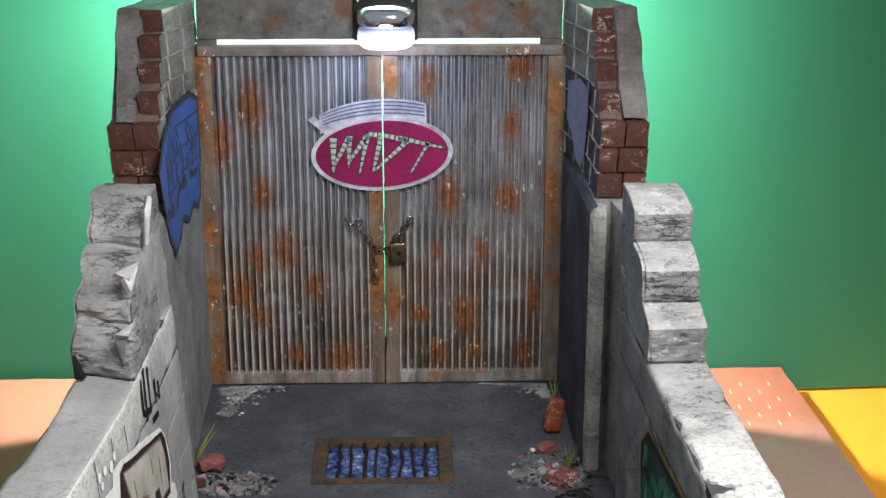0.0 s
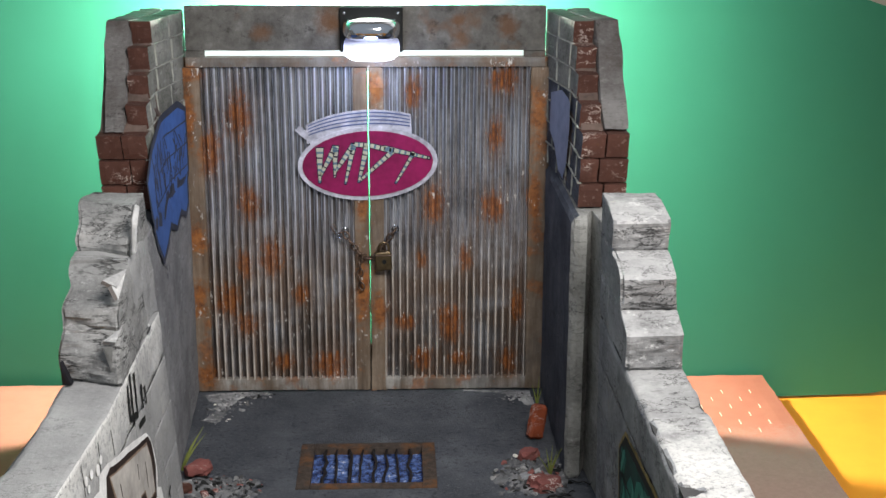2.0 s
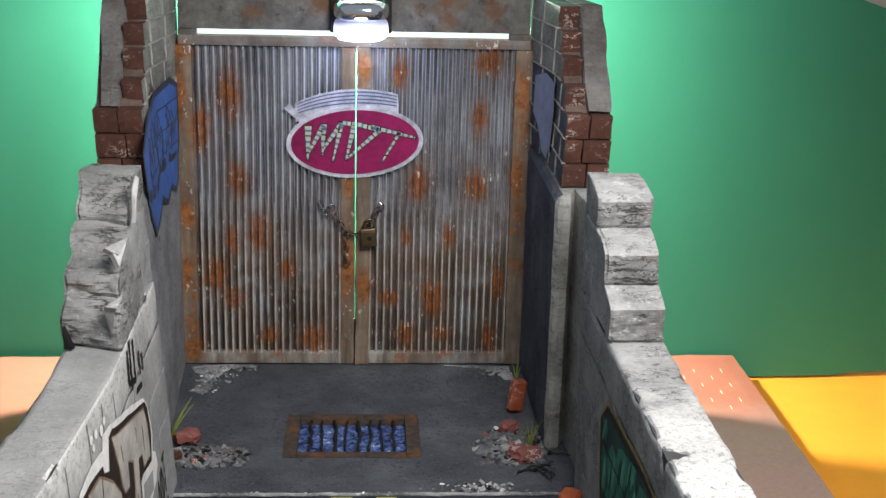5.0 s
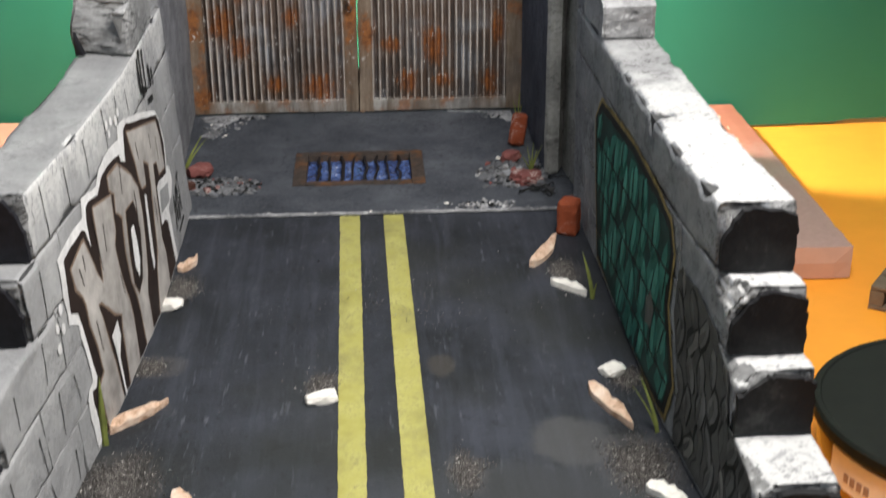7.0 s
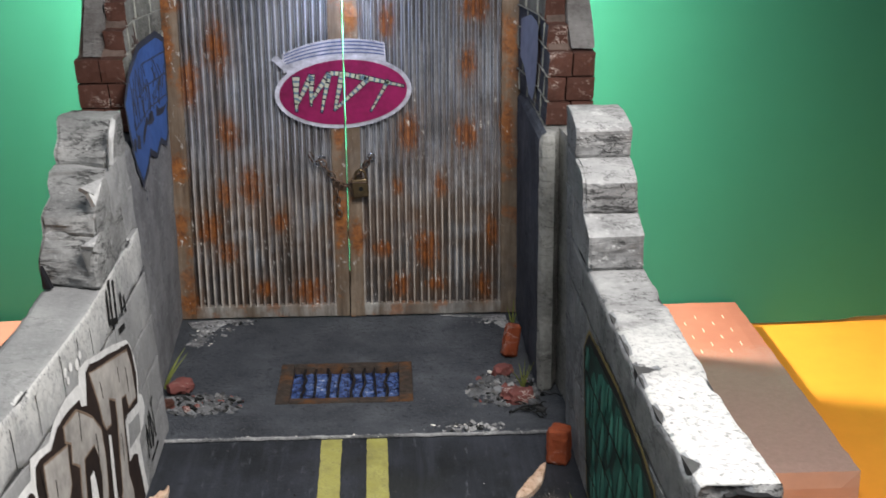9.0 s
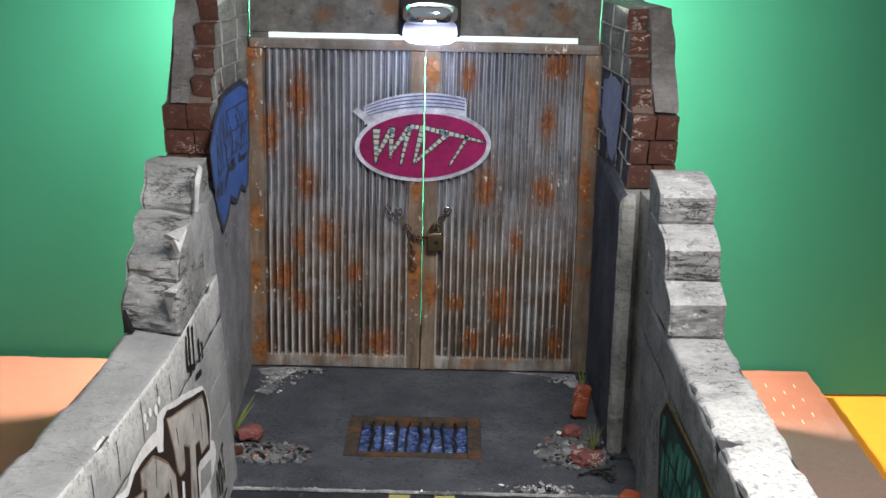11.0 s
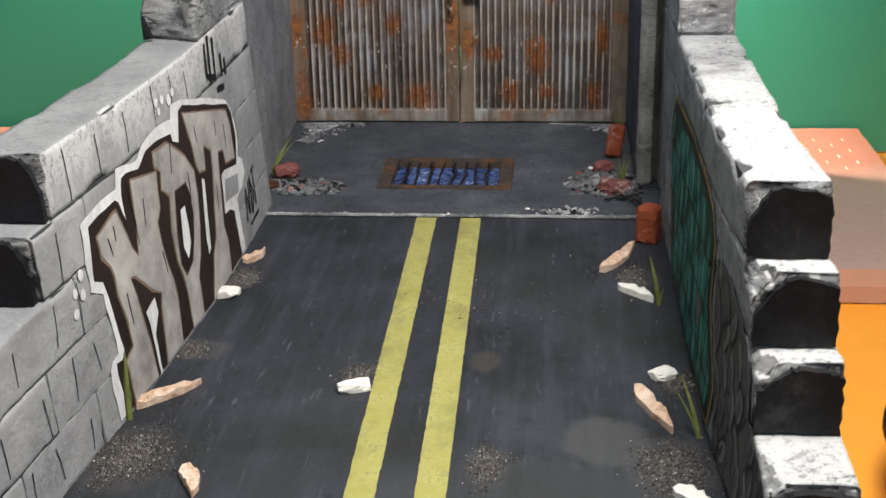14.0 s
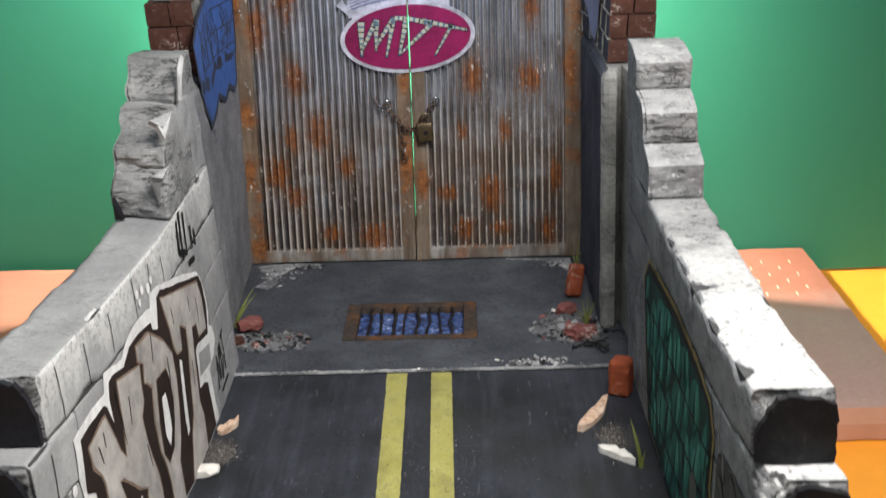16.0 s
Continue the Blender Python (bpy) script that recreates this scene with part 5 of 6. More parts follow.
bm = rough_box(GX0 + 0.002, GX1 - 0.002, GY0 + 0.002, GY1 - 0.002, -0.0056, -0.0042, 0.0034, 0.0011, 0.0, 240, 2)
part("water", bm, WATER, drain, "crinkled shiny blue water", True)


# ---- sprayed paint on the walls ----
def on_left(u, v, t):
    return (lx(u / 1000, v / 1000) + 0.0004 + t, u / 1000, v / 1000)


def on_right(u, v, t):
    return (rx(u / 1000, v / 1000) - 0.0006 - t, u / 1000, v / 1000)


def on_alcove_left(u, v, t):
    return (alx(u / 1000, v / 1000) + (0.0016 if v > 160 else 0.0008) + t, u / 1000, v / 1000)


def on_alcove_right(u, v, t):
    return (arx(u / 1000, v / 1000) - (0.0016 if v > 160 else 0.0008) - t, u / 1000, v / 1000)


def spray(name, outline, where, material, layer, parent, label="", wander=0.7):
    """A coat of paint: a thin uneven-edged film on the wall, each layer over the last."""
    pts = []
    for (a, b), (c, d) in zip(outline, outline[1:] + outline[:1]):
        steps = max(1, int(math.hypot(c - a, d - b) / 5))
        for k in range(steps):
            u, v = a + (c - a) * k / steps, b + (d - b) * k / steps
            w = wander * noise.noise(Vector((u * 0.23, v * 0.23, layer)))
            pts.append((u + w, max(-0.5, v + w * 0.7)))
    bm = prism(pts, lambda u, v, t: (u, v, t), 0.0002)
    for _ in range(3):
        long = [e for e in bm.edges if e.calc_length() > 9]
        if long:
            bmesh.ops.subdivide_edges(bm, edges=long, cuts=1)
            bmesh.ops.triangulate(bm, faces=bm.faces[:])
    for v in bm.verts:
        v.co = where(v.co.x, v.co.y, layer * 0.00012 + v.co.z * 0.5)
    return part(name, bm, material, parent, label)


def inset(outline, by):
    """The outline drawn in by so many millimetres."""
    area = sum(a * d - c * b for (a, b), (c, d) in zip(outline, outline[1:] + outline[:1]))
    turn = 1 if area > 0 else -1
    out = []
    for (a, b), (p, q), (c, d) in zip(outline[-1:] + outline[:-1], outline, outline[1:] + outline[:1]):
        e1, e2 = Vector((p - a, q - b)).normalized(), Vector((c - p, d - q)).normalized()
        n = Vector((-(e1.y + e2.y), e1.x + e2.x))
        n = n.normalized() * turn if n.length > 0.05 else Vector((0, 0))
        out.append((p + n.x * by, max(0, q + n.y * by) if q > 2 else q))
    return out


# hand-painted cracks and joints on the lettered wall
rnd = random.Random(21)
for c in range(5):
    u = -0.47 * 1000 - 8 * c if c < 4 else -330
    stop = FRONTS_L[c] * 1000 + 8
    while u > stop:
        v0, v1 = COURSES[c] * 1000 + rnd.uniform(1, 7), COURSES[c + 1] * 1000 - rnd.uniform(2, 8)
        lean = rnd.uniform(-2.5, 2.5)
        spray("painted_crack", [(u, v0), (u + lean * 0.5 + 0.5, (v0 + v1) / 2), (u + lean, v1), (u + lean + 0.6, v1), (u + lean * 0.5 + 1.0, (v0 + v1) / 2), (u + 0.4, v0)], on_left, SPRAY_BLACK, -0.6, wall_left, "", 0.6)
        u -= rnd.uniform(17, 36)

big = thing("graffiti", (-0.11, -0.36, 0), "sprayed block letters MDT, grey with dark outline and white halo", "graffiti")
spray("halo", [(-470, 1), (-471, 16), (-471, 24), (-467, 27), (-461, 28), (-461, 38), (-464, 50), (-464, 56), (-474, 61), (-473, 65), (-474, 73), (-472, 82), (-472, 89), (-466, 90), (-451, 92), (-442, 92), (-435, 92), (-432, 100), (-426, 99), (-408, 96), (-398, 101), (-378, 103), (-359, 101), (-356, 107), (-347, 107), (-306, 98), (-261, 85), (-254, 79), (-249, 68), (-249, 57), (-253, 51), (-245, 47), (-243, 39), (-252, 33), (-268, 31), (-266, 1), (-274, 1), (-357, 1), (-399, 1), (-427, 1), (-452, 1), (-465, 1)], on_left, SPRAY_WHITE, 0, big, "white sprayed halo", 0.9)
spray("outline", [(-465, 1), (-463, 11), (-465, 20), (-464, 25), (-458, 24), (-455, 27), (-458, 39), (-460, 53), (-462, 61), (-470, 64), (-469, 68), (-467, 80), (-466, 86), (-459, 87), (-438, 88), (-435, 86), (-431, 76), (-431, 88), (-429, 94), (-422, 95), (-408, 92), (-396, 97), (-381, 97), (-362, 95), (-361, 91), (-353, 88), (-347, 102), (-340, 103), (-259, 82), (-254, 76), (-251, 62), (-259, 48), (-285, 53), (-293, 52), (-294, 44), (-297, 32), (-286, 31), (-278, 27), (-275, 1), (-356, 1), (-399, 1), (-427, 1), (-452, 1)], on_left, SPRAY_DARK, 1, big, "dark brown sprayed outline", 0.8)
GLYPHS = {
    "M": [(-461, 80), (-443, 84), (-439, 84), (-435, 75), (-430, 64), (-425, 58), (-422, 71), (-421, 85), (-420, 91), (-388, 85), (-390, 76), (-391, 68), (-397, 63), (-396, 53), (-393, 41), (-389, 32), (-388, 22), (-391, 1), (-405, 1), (-414, 1), (-412, 15), (-410, 27), (-407, 33), (-417, 38), (-433, 51), (-437, 52), (-434, 43), (-432, 31), (-429, 19), (-427, 1), (-451, 1), (-454, 1), (-455, 16), (-456, 22), (-447, 25), (-448, 37), (-452, 50), (-452, 59), (-454, 64), (-460, 70)],
    "D": [(-389, 94), (-369, 93), (-362, 89), (-348, 80), (-339, 70), (-339, 57), (-343, 42), (-349, 29), (-356, 20), (-357, 1), (-375, 1), (-375, 19), (-377, 28), (-381, 38), (-382, 53), (-377, 69), (-386, 75), (-383, 83), (-390, 87)],
    "T": [(-343, 100), (-265, 81), (-260, 70), (-261, 52), (-281, 55), (-283, 63), (-293, 65), (-298, 48), (-303, 28), (-299, 18), (-302, 1), (-340, 1), (-330, 22), (-321, 28), (-315, 44), (-309, 58), (-306, 70), (-318, 76), (-321, 64), (-332, 66), (-335, 71), (-337, 82), (-341, 93)],
}
for glyph in GLYPHS.values():
    spray("letter_haze", inset(glyph, -0.5), on_left, SPRAY_TAN, 2, big, "", 0.5)
    spray("letter_fill", inset(glyph, 0.9), on_left, SPRAY_GREY, 3, big, "beige-grey letter fill", 0.5)
for u, v, h, lean in ((-410, 79, -12, -2), (-445, 79, -7, 0), (-367, 91, -13, -3), (-292, 82, -8, -1), (-275, 75, -13, -1), (-444, 48, -15, 1), (-425, 92, -30, 3), (-349, 72, -14, -1), (-306, 52, -14, -3), (-330, 90, -9, 1), (-452, 76, -9, 2), (-398, 50, -12, 2)):
    spray("hairline", [(u, v), (u + lean, v + h), (u + lean + 0.5, v + h), (u + lean * 0.5 + 1.1, v + h * 0.5), (u + 0.8, v)], on_left, SPRAY_DARK, 4, big, "", 0.4)
spray("counter_haze", inset([(-370, 69), (-354, 68), (-351, 61), (-351, 51), (-355, 41), (-362, 31), (-372, 28), (-377, 35), (-376, 49)], -0.9), on_left, SPRAY_TAN, 4, big, "", 0.5)
spray("counter", [(-370, 69), (-354, 68), (-351, 61), (-351, 51), (-355, 41), (-362, 31), (-372, 28), (-377, 35), (-376, 49)], on_left, SPRAY_DARK, 5, big, "", 0.5)
for hl in ([(-429, 33), (-417, 35), (-416, 27), (-423, 20), (-423, 1), (-425, 1), (-427, 26)], [(-367, 59), (-361, 59), (-360, 48), (-361, 40), (-367, 34), (-371, 41)], [(-331, 63), (-327, 61), (-331, 44), (-334, 27), (-338, 25), (-338, 34), (-335, 48)]):
    spray("highlight", hl, on_left, SPRAY_WHITE, 6, big, "white sprayed highlight", 0.3)
spray("panel", [(-287, 48), (-260, 43), (-263, 33), (-276, 35), (-292, 37)], on_left, GREY, 2, big, "bare grey panel inside the halo", 0.3)
for u, v, r in ((-374, 113, 2.4), (-366, 112.5, 2.6), (-372, 108.5, 2), (-357, 110, 3), (-351, 112, 2.4), (-480, 71, 2.6), (-487, 66, 2.4), (-481, 63, 2.6), (-489, 58, 2.4)):
    spray("dot", [(u + r * math.cos(q) * 0.9, v + r * 0.9 * math.sin(q)) for q in [2 * math.pi * k / 10 for k in range(10)]], on_left, SPRAY_WHITE, 1, big, "", 0.5)

tag = thing("graffiti", (-0.108, -0.28, 0.095), "quick black marker tag on grey wall", "graffiti")
for stroke in ([(-287, 121), (-290, 104)], [(-279, 124), (-282, 110), (-284, 99)], [(-270, 121), (-274, 100)], [(-290, 105), (-273, 100)], [(-251, 106), (-251, 97)], [(-258, 110), (-260, 98)], [(-273, 94), (-259, 92)]):
    for (a, b), (c, d) in zip(stroke, stroke[1:]):
        n = Vector((-(d - b), c - a)).normalized() * 1.6
        spray("stroke", [(a + n.x, b + n.y), (c + n.x, d + n.y), (c - n.x, d - n.y), (a - n.x, b - n.y)], on_left, SPRAY_BLACK, 1, tag)
small = thing("graffiti", (-0.106, -0.235, 0.01), "small scrawled black tag low on grey wall", "graffiti")
for stroke in ([(-252, 12), (-248, 30), (-244, 14), (-240, 32)], [(-238, 12), (-236, 33), (-231, 22), (-237, 12)], [(-230, 34), (-222, 36)], [(-226, 35), (-227, 14)], [(-246, 8), (-224, 9)]):
    for (a, b), (c, d) in zip(stroke, stroke[1:]):
        n = Vector((-(d - b), c - a)).normalized() * 0.9
        spray("stroke", [(a + n.x, b + n.y), (c + n.x, d + n.y), (c - n.x, d - n.y), (a - n.x, b - n.y)], on_left, SPRAY_BLACK, 1, small)

blue = thing("graffiti", (-0.12, -0.08, 0.14), "blue sprayed graffiti with dark drips on brick and plaster", "graffiti")
BLUE = [(-24, 213), (-5, 206), (-5, 168), (-8, 140), (-18, 133), (-34, 139), (-50, 132), (-72, 140), (-90, 134), (-118, 130), (-137, 145), (-150, 168), (-152, 190), (-118, 203), (-73, 210)]
spray("outline", BLUE, on_alcove_left, SPRAY_SLATE, 0, blue)
spray("blue_fill", inset(BLUE, 4.5), on_alcove_left, SPRAY_BLUE, 1, blue, "mottled blue spray paint")
rnd = random.Random(8)
for n in range(46):
    u, v = rnd.uniform(-130, -15), rnd.uniform(160, 190)
    a, l = rnd.uniform(0.6, 2.4), rnd.uniform(6, 18)
    du, dv = l * math.cos(a), l * math.sin(a)
    if 162 < v + dv < 200:
        spray("stroke", [(u, v), (u + du, v + dv), (u + du + 1.8, v + dv), (u + 1.8, v - 1)], on_alcove_left, SPRAY_SLATE, 2, blue, "", 0.5)
for k in range(3):
    v = 168.4 + k * 14.55
    spray("joint_line", [(-128 + k * 30, v), (-8, v), (-8, v - 0.9), (-128 + k * 30, v - 0.9)], on_alcove_left, SPRAY_SLATE, 3, blue, "", 0.4)
    for n in range(4):
        u = -24 - n * 30 - (15 if k % 2 else 0)
        if u > -118 + k * 34 and k < 2:
            spray("joint_line", [(u, v), (u + 0.9, v), (u + 0.9, v + 14), (u, v + 14)], on_alcove_left, SPRAY_SLATE, 3, blue, "", 0.3)
for v in (126, 120):
    spray("drip", [(-112, v + 2), (-110, v - 2), (-108, v + 2)], on_alcove_left, SPRAY_SLATE, 1, blue, "", 0.2)

slate = thing("graffiti", (0.121, -0.07, 0.09), "pale blue sprayed bar on slate blue brickwork", "graffiti")
spray("pale_bar", [(-18, 217), (-44, 223), (-70, 219), (-77, 204), (-77, 181), (-66, 170), (-50, 172), (-33, 186), (-18, 192)], on_alcove_right, SPRAY_PALE, 2, slate, "pale blue sprayed bar")
green = thing("graffiti", (0.133, -0.37, 0), "teal green scale-like graffiti with dark and gold outline", "graffiti")
SCALES = [(-275, 80), (-292, 94), (-330, 97), (-380, 100), (-434, 98), (-461, 94), (-468, 82), (-462, 57), (-475, 25), (-465, 5), (-450, 3), (-394, 2), (-347, 2), (-290, 5), (-280, 47)]
spray("gold_edge", inset(SCALES, -2.4), on_right, SPRAY_OLIVE, 0, green, "thin olive gold outline", 2.2)
spray("dark_edge", SCALES, on_right, SPRAY_BLACK, 1, green)
spray("deep_fill", inset(SCALES, 4.5), on_right, SPRAY_DEEP, 2, green, "", 2.0)
rnd = random.Random(12)


def inside(outline, u, v):
    """Whether a place on the wall lies within the outline."""
    within = False
    for (a, b), (c, d) in zip(outline, outline[1:] + outline[:1]):
        if (b > v) != (d > v) and u < a + (c - a) * (v - b) / (d - b):
            within = not within
    return within


def leaf(field, u, v, w, h, lean, material, layer, parent, wander=0.8):
    """One slanting, pointed scale, drawn back where it would leave the field."""
    shape = []
    for p, q in ((-0.15, -1.0), (0.62, -0.55), (1.0, 0.05), (0.72, 0.55), (0.20, 1.0), (-0.55, 0.78), (-1.0, 0.25), (-0.80, -0.45)):
        x, y = u + w * p + lean * q, v + h * q
        for _ in range(6):
            if inside(field, x, y):
                break
            x, y = u + (x - u) * 0.8, v + (y - v) * 0.8
        shape.append((x, y))
    spray("scale_shape", shape, on_right, material, layer, parent, "", wander)


field = inset(SCALES, 5.5)
for n in range(8):
    for k in range(5):
        u = -285 - n * 24.5 + rnd.uniform(-2, 2)
        v = 2 + k * 26 + (n % 2) * 13 + rnd.uniform(-3, 3)
        if not inside(field, u, v):
            continue
        w, h, lean = rnd.uniform(11.5, 13.5), rnd.uniform(15, 18), rnd.uniform(-6.5, -0.5)
        leaf(field, u, v, w, h, lean, SPRAY_GREEN, 3, green)
        leaf(field, u - w * 0.40, v + h * 0.12, w * 0.30, h * 0.70, lean, SPRAY_TEAL, 4, green)
        if rnd.random() < 0.6:
            leaf(field, u + w * 0.30, v - h * 0.15, w * 0.22, h * 0.55, lean, SPRAY_TEAL if rnd.random() < 0.4 else SPRAY_DEEP, 4, green)
        leaf(field, u + w * 0.06, v - h * 0.1, 0.7, h * 0.6, lean, SPRAY_BLACK, 5, green, 0.3)
# the wall's block joints run dark across the paint
for v in (22, 47, 72):
    left = -466 if v > 40 else -474
    spray("joint_line", [(-284, v), (left, v + 0.5), (left, v - 0.7), (-284, v - 1.1)], on_right, SPRAY_BLACK, 6, green, "", 0.9)
spray("bare_patch", [(-424, 30), (-436, 33), (-441, 44), (-433, 49), (-424, 43)], on_right, SPRAY_GREYGREEN, 7, green, "", 0.8)


scrawl = thing("graffiti", (0.134, -0.52, 0.0), "dense black and grey scale pattern near the broken wall end", "graffiti")
GROUND = [(-478, 2), (-484, 27), (-472, 58), (-476, 80), (-500, 82), (-528, 76), (-531, 70), (-543, 69), (-546, 49), (-578, 45), (-582, 24), (-610, 20), (-613, 2)]
spray("dark_ground", GROUND, on_right, SCRAWL_DARK, 1, scrawl, "sooty grey ground of the pattern", 1.5)
for n in range(9):
    for k in range(6):
        u, v = -484 - n * 14.5 + rnd.uniform(-3, 3), 6 + k * 15 + (n % 2) * 7 + rnd.uniform(-3, 3)
        if not inside(GROUND, u, v):
            continue
        w, h, lean = rnd.uniform(4.4, 7.8), rnd.uniform(7, 13), rnd.uniform(-7.0, 3.0)
        leaf(GROUND, u, v, w, h, lean, SPRAY_BLACK, 2, scrawl, 1.8)
        leaf(GROUND, u + rnd.uniform(-1.4, 0.8), v + rnd.uniform(-1, 1.5), w * rnd.uniform(0.6, 0.85), h * rnd.uniform(0.7, 0.9), lean, SCRAWL_PALE if rnd.random() < 0.15 else SCRAWL_GREY if rnd.random() < 0.7 else SCRAWL_DARK, 3, scrawl, 1.6)
        leaf(GROUND, u + w * 0.25, v - h * 0.1, w * 0.30, h * 0.55, lean, SCRAWL_DARK, 4, scrawl)

# ---- loose things on the ground ----
stack = thing("brick", (0.108, -0.089, 0), "whole orange-red brick standing on end against the wall", "brick", "fallen bricks")
bm = rough_box(-0.0052, 0.0052, -0.0042, 0.0042, 0, 0.0225, 0.002, 0.0006, 0.0014, 200, 3)
bmesh.ops.rotate(bm, verts=bm.verts, cent=(0, 0, 0), matrix=Euler((radians(-10), radians(14), 0.3)).to_matrix())
bmesh.ops.translate(bm, verts=bm.verts, vec=(0.1075, -0.0875, 0.0008))
part("brick_body", bm, BRICK_RED, stack)
kerb = thing("brick", (0.122, -0.246, 0), "whole bright red brick standing beside the wall", "brick", "fallen bricks")
bm = rough_box(-0.0060, 0.0060, -0.0060, 0.0060, -0.0016, 0.0200, 0.002, 0.0005, 0.0010, 160, 9)
bmesh.ops.rotate(bm, verts=bm.verts, cent=(0, 0, 0), matrix=Matrix.Rotation(radians(-24), 3, "Z"))
bmesh.ops.translate(bm, verts=bm.verts, vec=(0.1225, -0.2415, 0))
part("brick_body", bm, BRICK_RED, kerb)


def flake(x, y, z, s, rnd):
    """A thin angular chip, tipped a little."""
    n = rnd.choice((4, 5, 5, 6))
    qs = sorted(rnd.uniform(0, 6.28) for _ in range(n))
    tip = Euler((rnd.uniform(-0.8, 0.8), rnd.uniform(-0.8, 0.8), 0)).to_matrix()
    bm = prism([(s * rnd.uniform(0.6, 1.1) * math.cos(q), s * rnd.uniform(0.5, 0.9) * math.sin(q)) for q in qs],
               lambda u, v, t: Vector((x, y, z)) + tip @ Vector((u, v, t)), s * rnd.uniform(0.35, 0.7))
    return bm


def rubble(cx, cy, rx_, ry_, label, seed, bricks, count):
    """A low mound of broken plaster with brick shards and chips in it."""
    pile = thing("rubble_pile", (cx, cy, 0), label, "rubble", "rubble by the doors")
    rnd = random.Random(seed)
    bm = bmesh.new()
    bmesh.ops.create_grid(bm, x_segments=26, y_segments=20, size=1)
    for v in bm.verts:
        r = v.co.length
        q = Vector((v.co.x * 3 + seed, v.co.y * 3, 1))
        h = max(0.0, 1 - r * (1 + 0.5 * noise.noise(q))) ** 0.6 * (0.5 + noise.noise(q * 2.5) + 0.6 * noise.noise(q * 6))
        v.co = Vector((cx + v.co.x * rx_, cy + v.co.y * ry_, -0.0006 + 0.0052 * max(0.0, h)))
    part("mound", bm, GREY_DARK, pile, "crumbled grey plaster")
    for x, y, z, s, t, mat in bricks:
        red = mat in (RUBBLE_RED, BRICK_RED, BRICK)
        s *= 1 if red else 0.6
        part("brick_shard" if red else "plaster_lump", lump((x, y, z), (s, s * 0.66, s * 0.55), rnd.random() * 9, t, 0.5 if red else 0.8, 3), mat, pile, "dusty red brick shard" if red else "")
    for n in range(count * 2):
        q, r = rnd.uniform(0, 6.28), rnd.random() ** 0.6
        x, y, s = cx + rx_ * 1.05 * r * math.cos(q), cy + ry_ * 1.05 * r * math.sin(q), rnd.uniform(0.0007, 0.0033) * (1.25 - 0.5 * r)
        part("chip", flake(x, y, rnd.uniform(0.0, 0.0022) * (1 - r), s, rnd), rnd.choice((GRIT, GREY_DARK, GREY_DARK, GREY, SPRAY_BLACK, SPRAY_BLACK, JOINT, GREY_TOP, RUBBLE_RED, JOINT)), pile)
    return pile


for n, (pts, lab) in enumerate((([(-118, -8), (-101, -4), (-86, -3), (-74, -4), (-70, -7), (-84, -9), (-92, -14), (-96, -27), (-100, -44), (-103, -58), (-112, -52), (-106, -36), (-106, -22), (-113, -18)], "pale plaster smear in the corner by the door"),
                               ([(66, -3), (92, -4), (112, -6), (114, -30), (107, -30), (102, -16), (92, -9)], "pale plaster smear at the door foot"))):
    outline = []
    for (a, b), (c, d) in zip(pts, pts[1:] + pts[:1]):
        for k in range(4):
            u, v = a + (c - a) * k / 4, b + (d - b) * k / 4
            outline.append(((u + 1.6 * noise.noise(Vector((u * 0.3, v * 0.3, n)))) / 1000, (v + 1.6 * noise.noise(Vector((u * 0.3, v * 0.3, 5 + n)))) / 1000))
    bm = prism(outline, lambda u, v, t: (u, v, -0.0004 + t), 0.0011)
    solid("plaster_smear", bm, SMEAR, lab, "debris", "plaster smears")
rubble(-0.090, -0.155, 0.026, 0.016, "crumbled grey plaster and dusty brick stones in the corner", 3,
       [(-0.1040, -0.1360, 0.0052, 0.0195, 0.4, RUBBLE_RED), (-0.1095, -0.1585, 0.0025, 0.0120, 0.2, BRICK), (-0.0965, -0.1640, 0.0015, 0.0075, 2.0, RUBBLE_RED), (-0.0900, -0.1590, 0.0015, 0.0060, 1.0, RUBBLE_RED), (-0.0820, -0.1590, 0.0012, 0.0170, 0.3, GREY_DARK), (-0.0985, -0.1500, 0.0016, 0.0120, 1.4, GREY_DARK), (-0.0920, -0.1710, 0.0010, 0.0130, 2.6, BLUE_GREY), (-0.1085, -0.1500, 0.0016, 0.0120, 0.6, BLUE_GREY), (-0.1035, -0.1660, 0.0012, 0.0100, 0.1, GREY_DARK), (-0.0750, -0.1630, 0.0008, 0.0090, 1.0, GREY_DARK)], 95)
rubble(0.101, -0.142, 0.025, 0.026, "crumbled grey plaster and red brick shards by the pillar", 6,
       [(0.1065, -0.1590, 0.0018, 0.0240, 0.15, RUBBLE_RED), (0.1010, -0.1180, 0.0035, 0.0155, 0.5, RUBBLE_RED), (0.0930, -0.1170, 0.0022, 0.0065, 2.2, PLASTER), (0.0925, -0.1330, 0.0012, 0.0150, 0.5, GREY_DARK), (0.0980, -0.1465, 0.0012, 0.0190, 0.2, BLUE_GREY), (0.1160, -0.1660, 0.0020, 0.0130, 2.1, GREY_DARK), (0.1195, -0.1770, 0.0016, 0.0120, 2.4, JOINT), (0.1105, -0.1740, 0.0012, 0.0110, 2.9, JOINT), (0.0875, -0.1400, 0.0008, 0.0100, 1.2, GREY_DARK), (0.1010, -0.1300, 0.0016, 0.0110, 1.9, GREY_DARK)], 95)
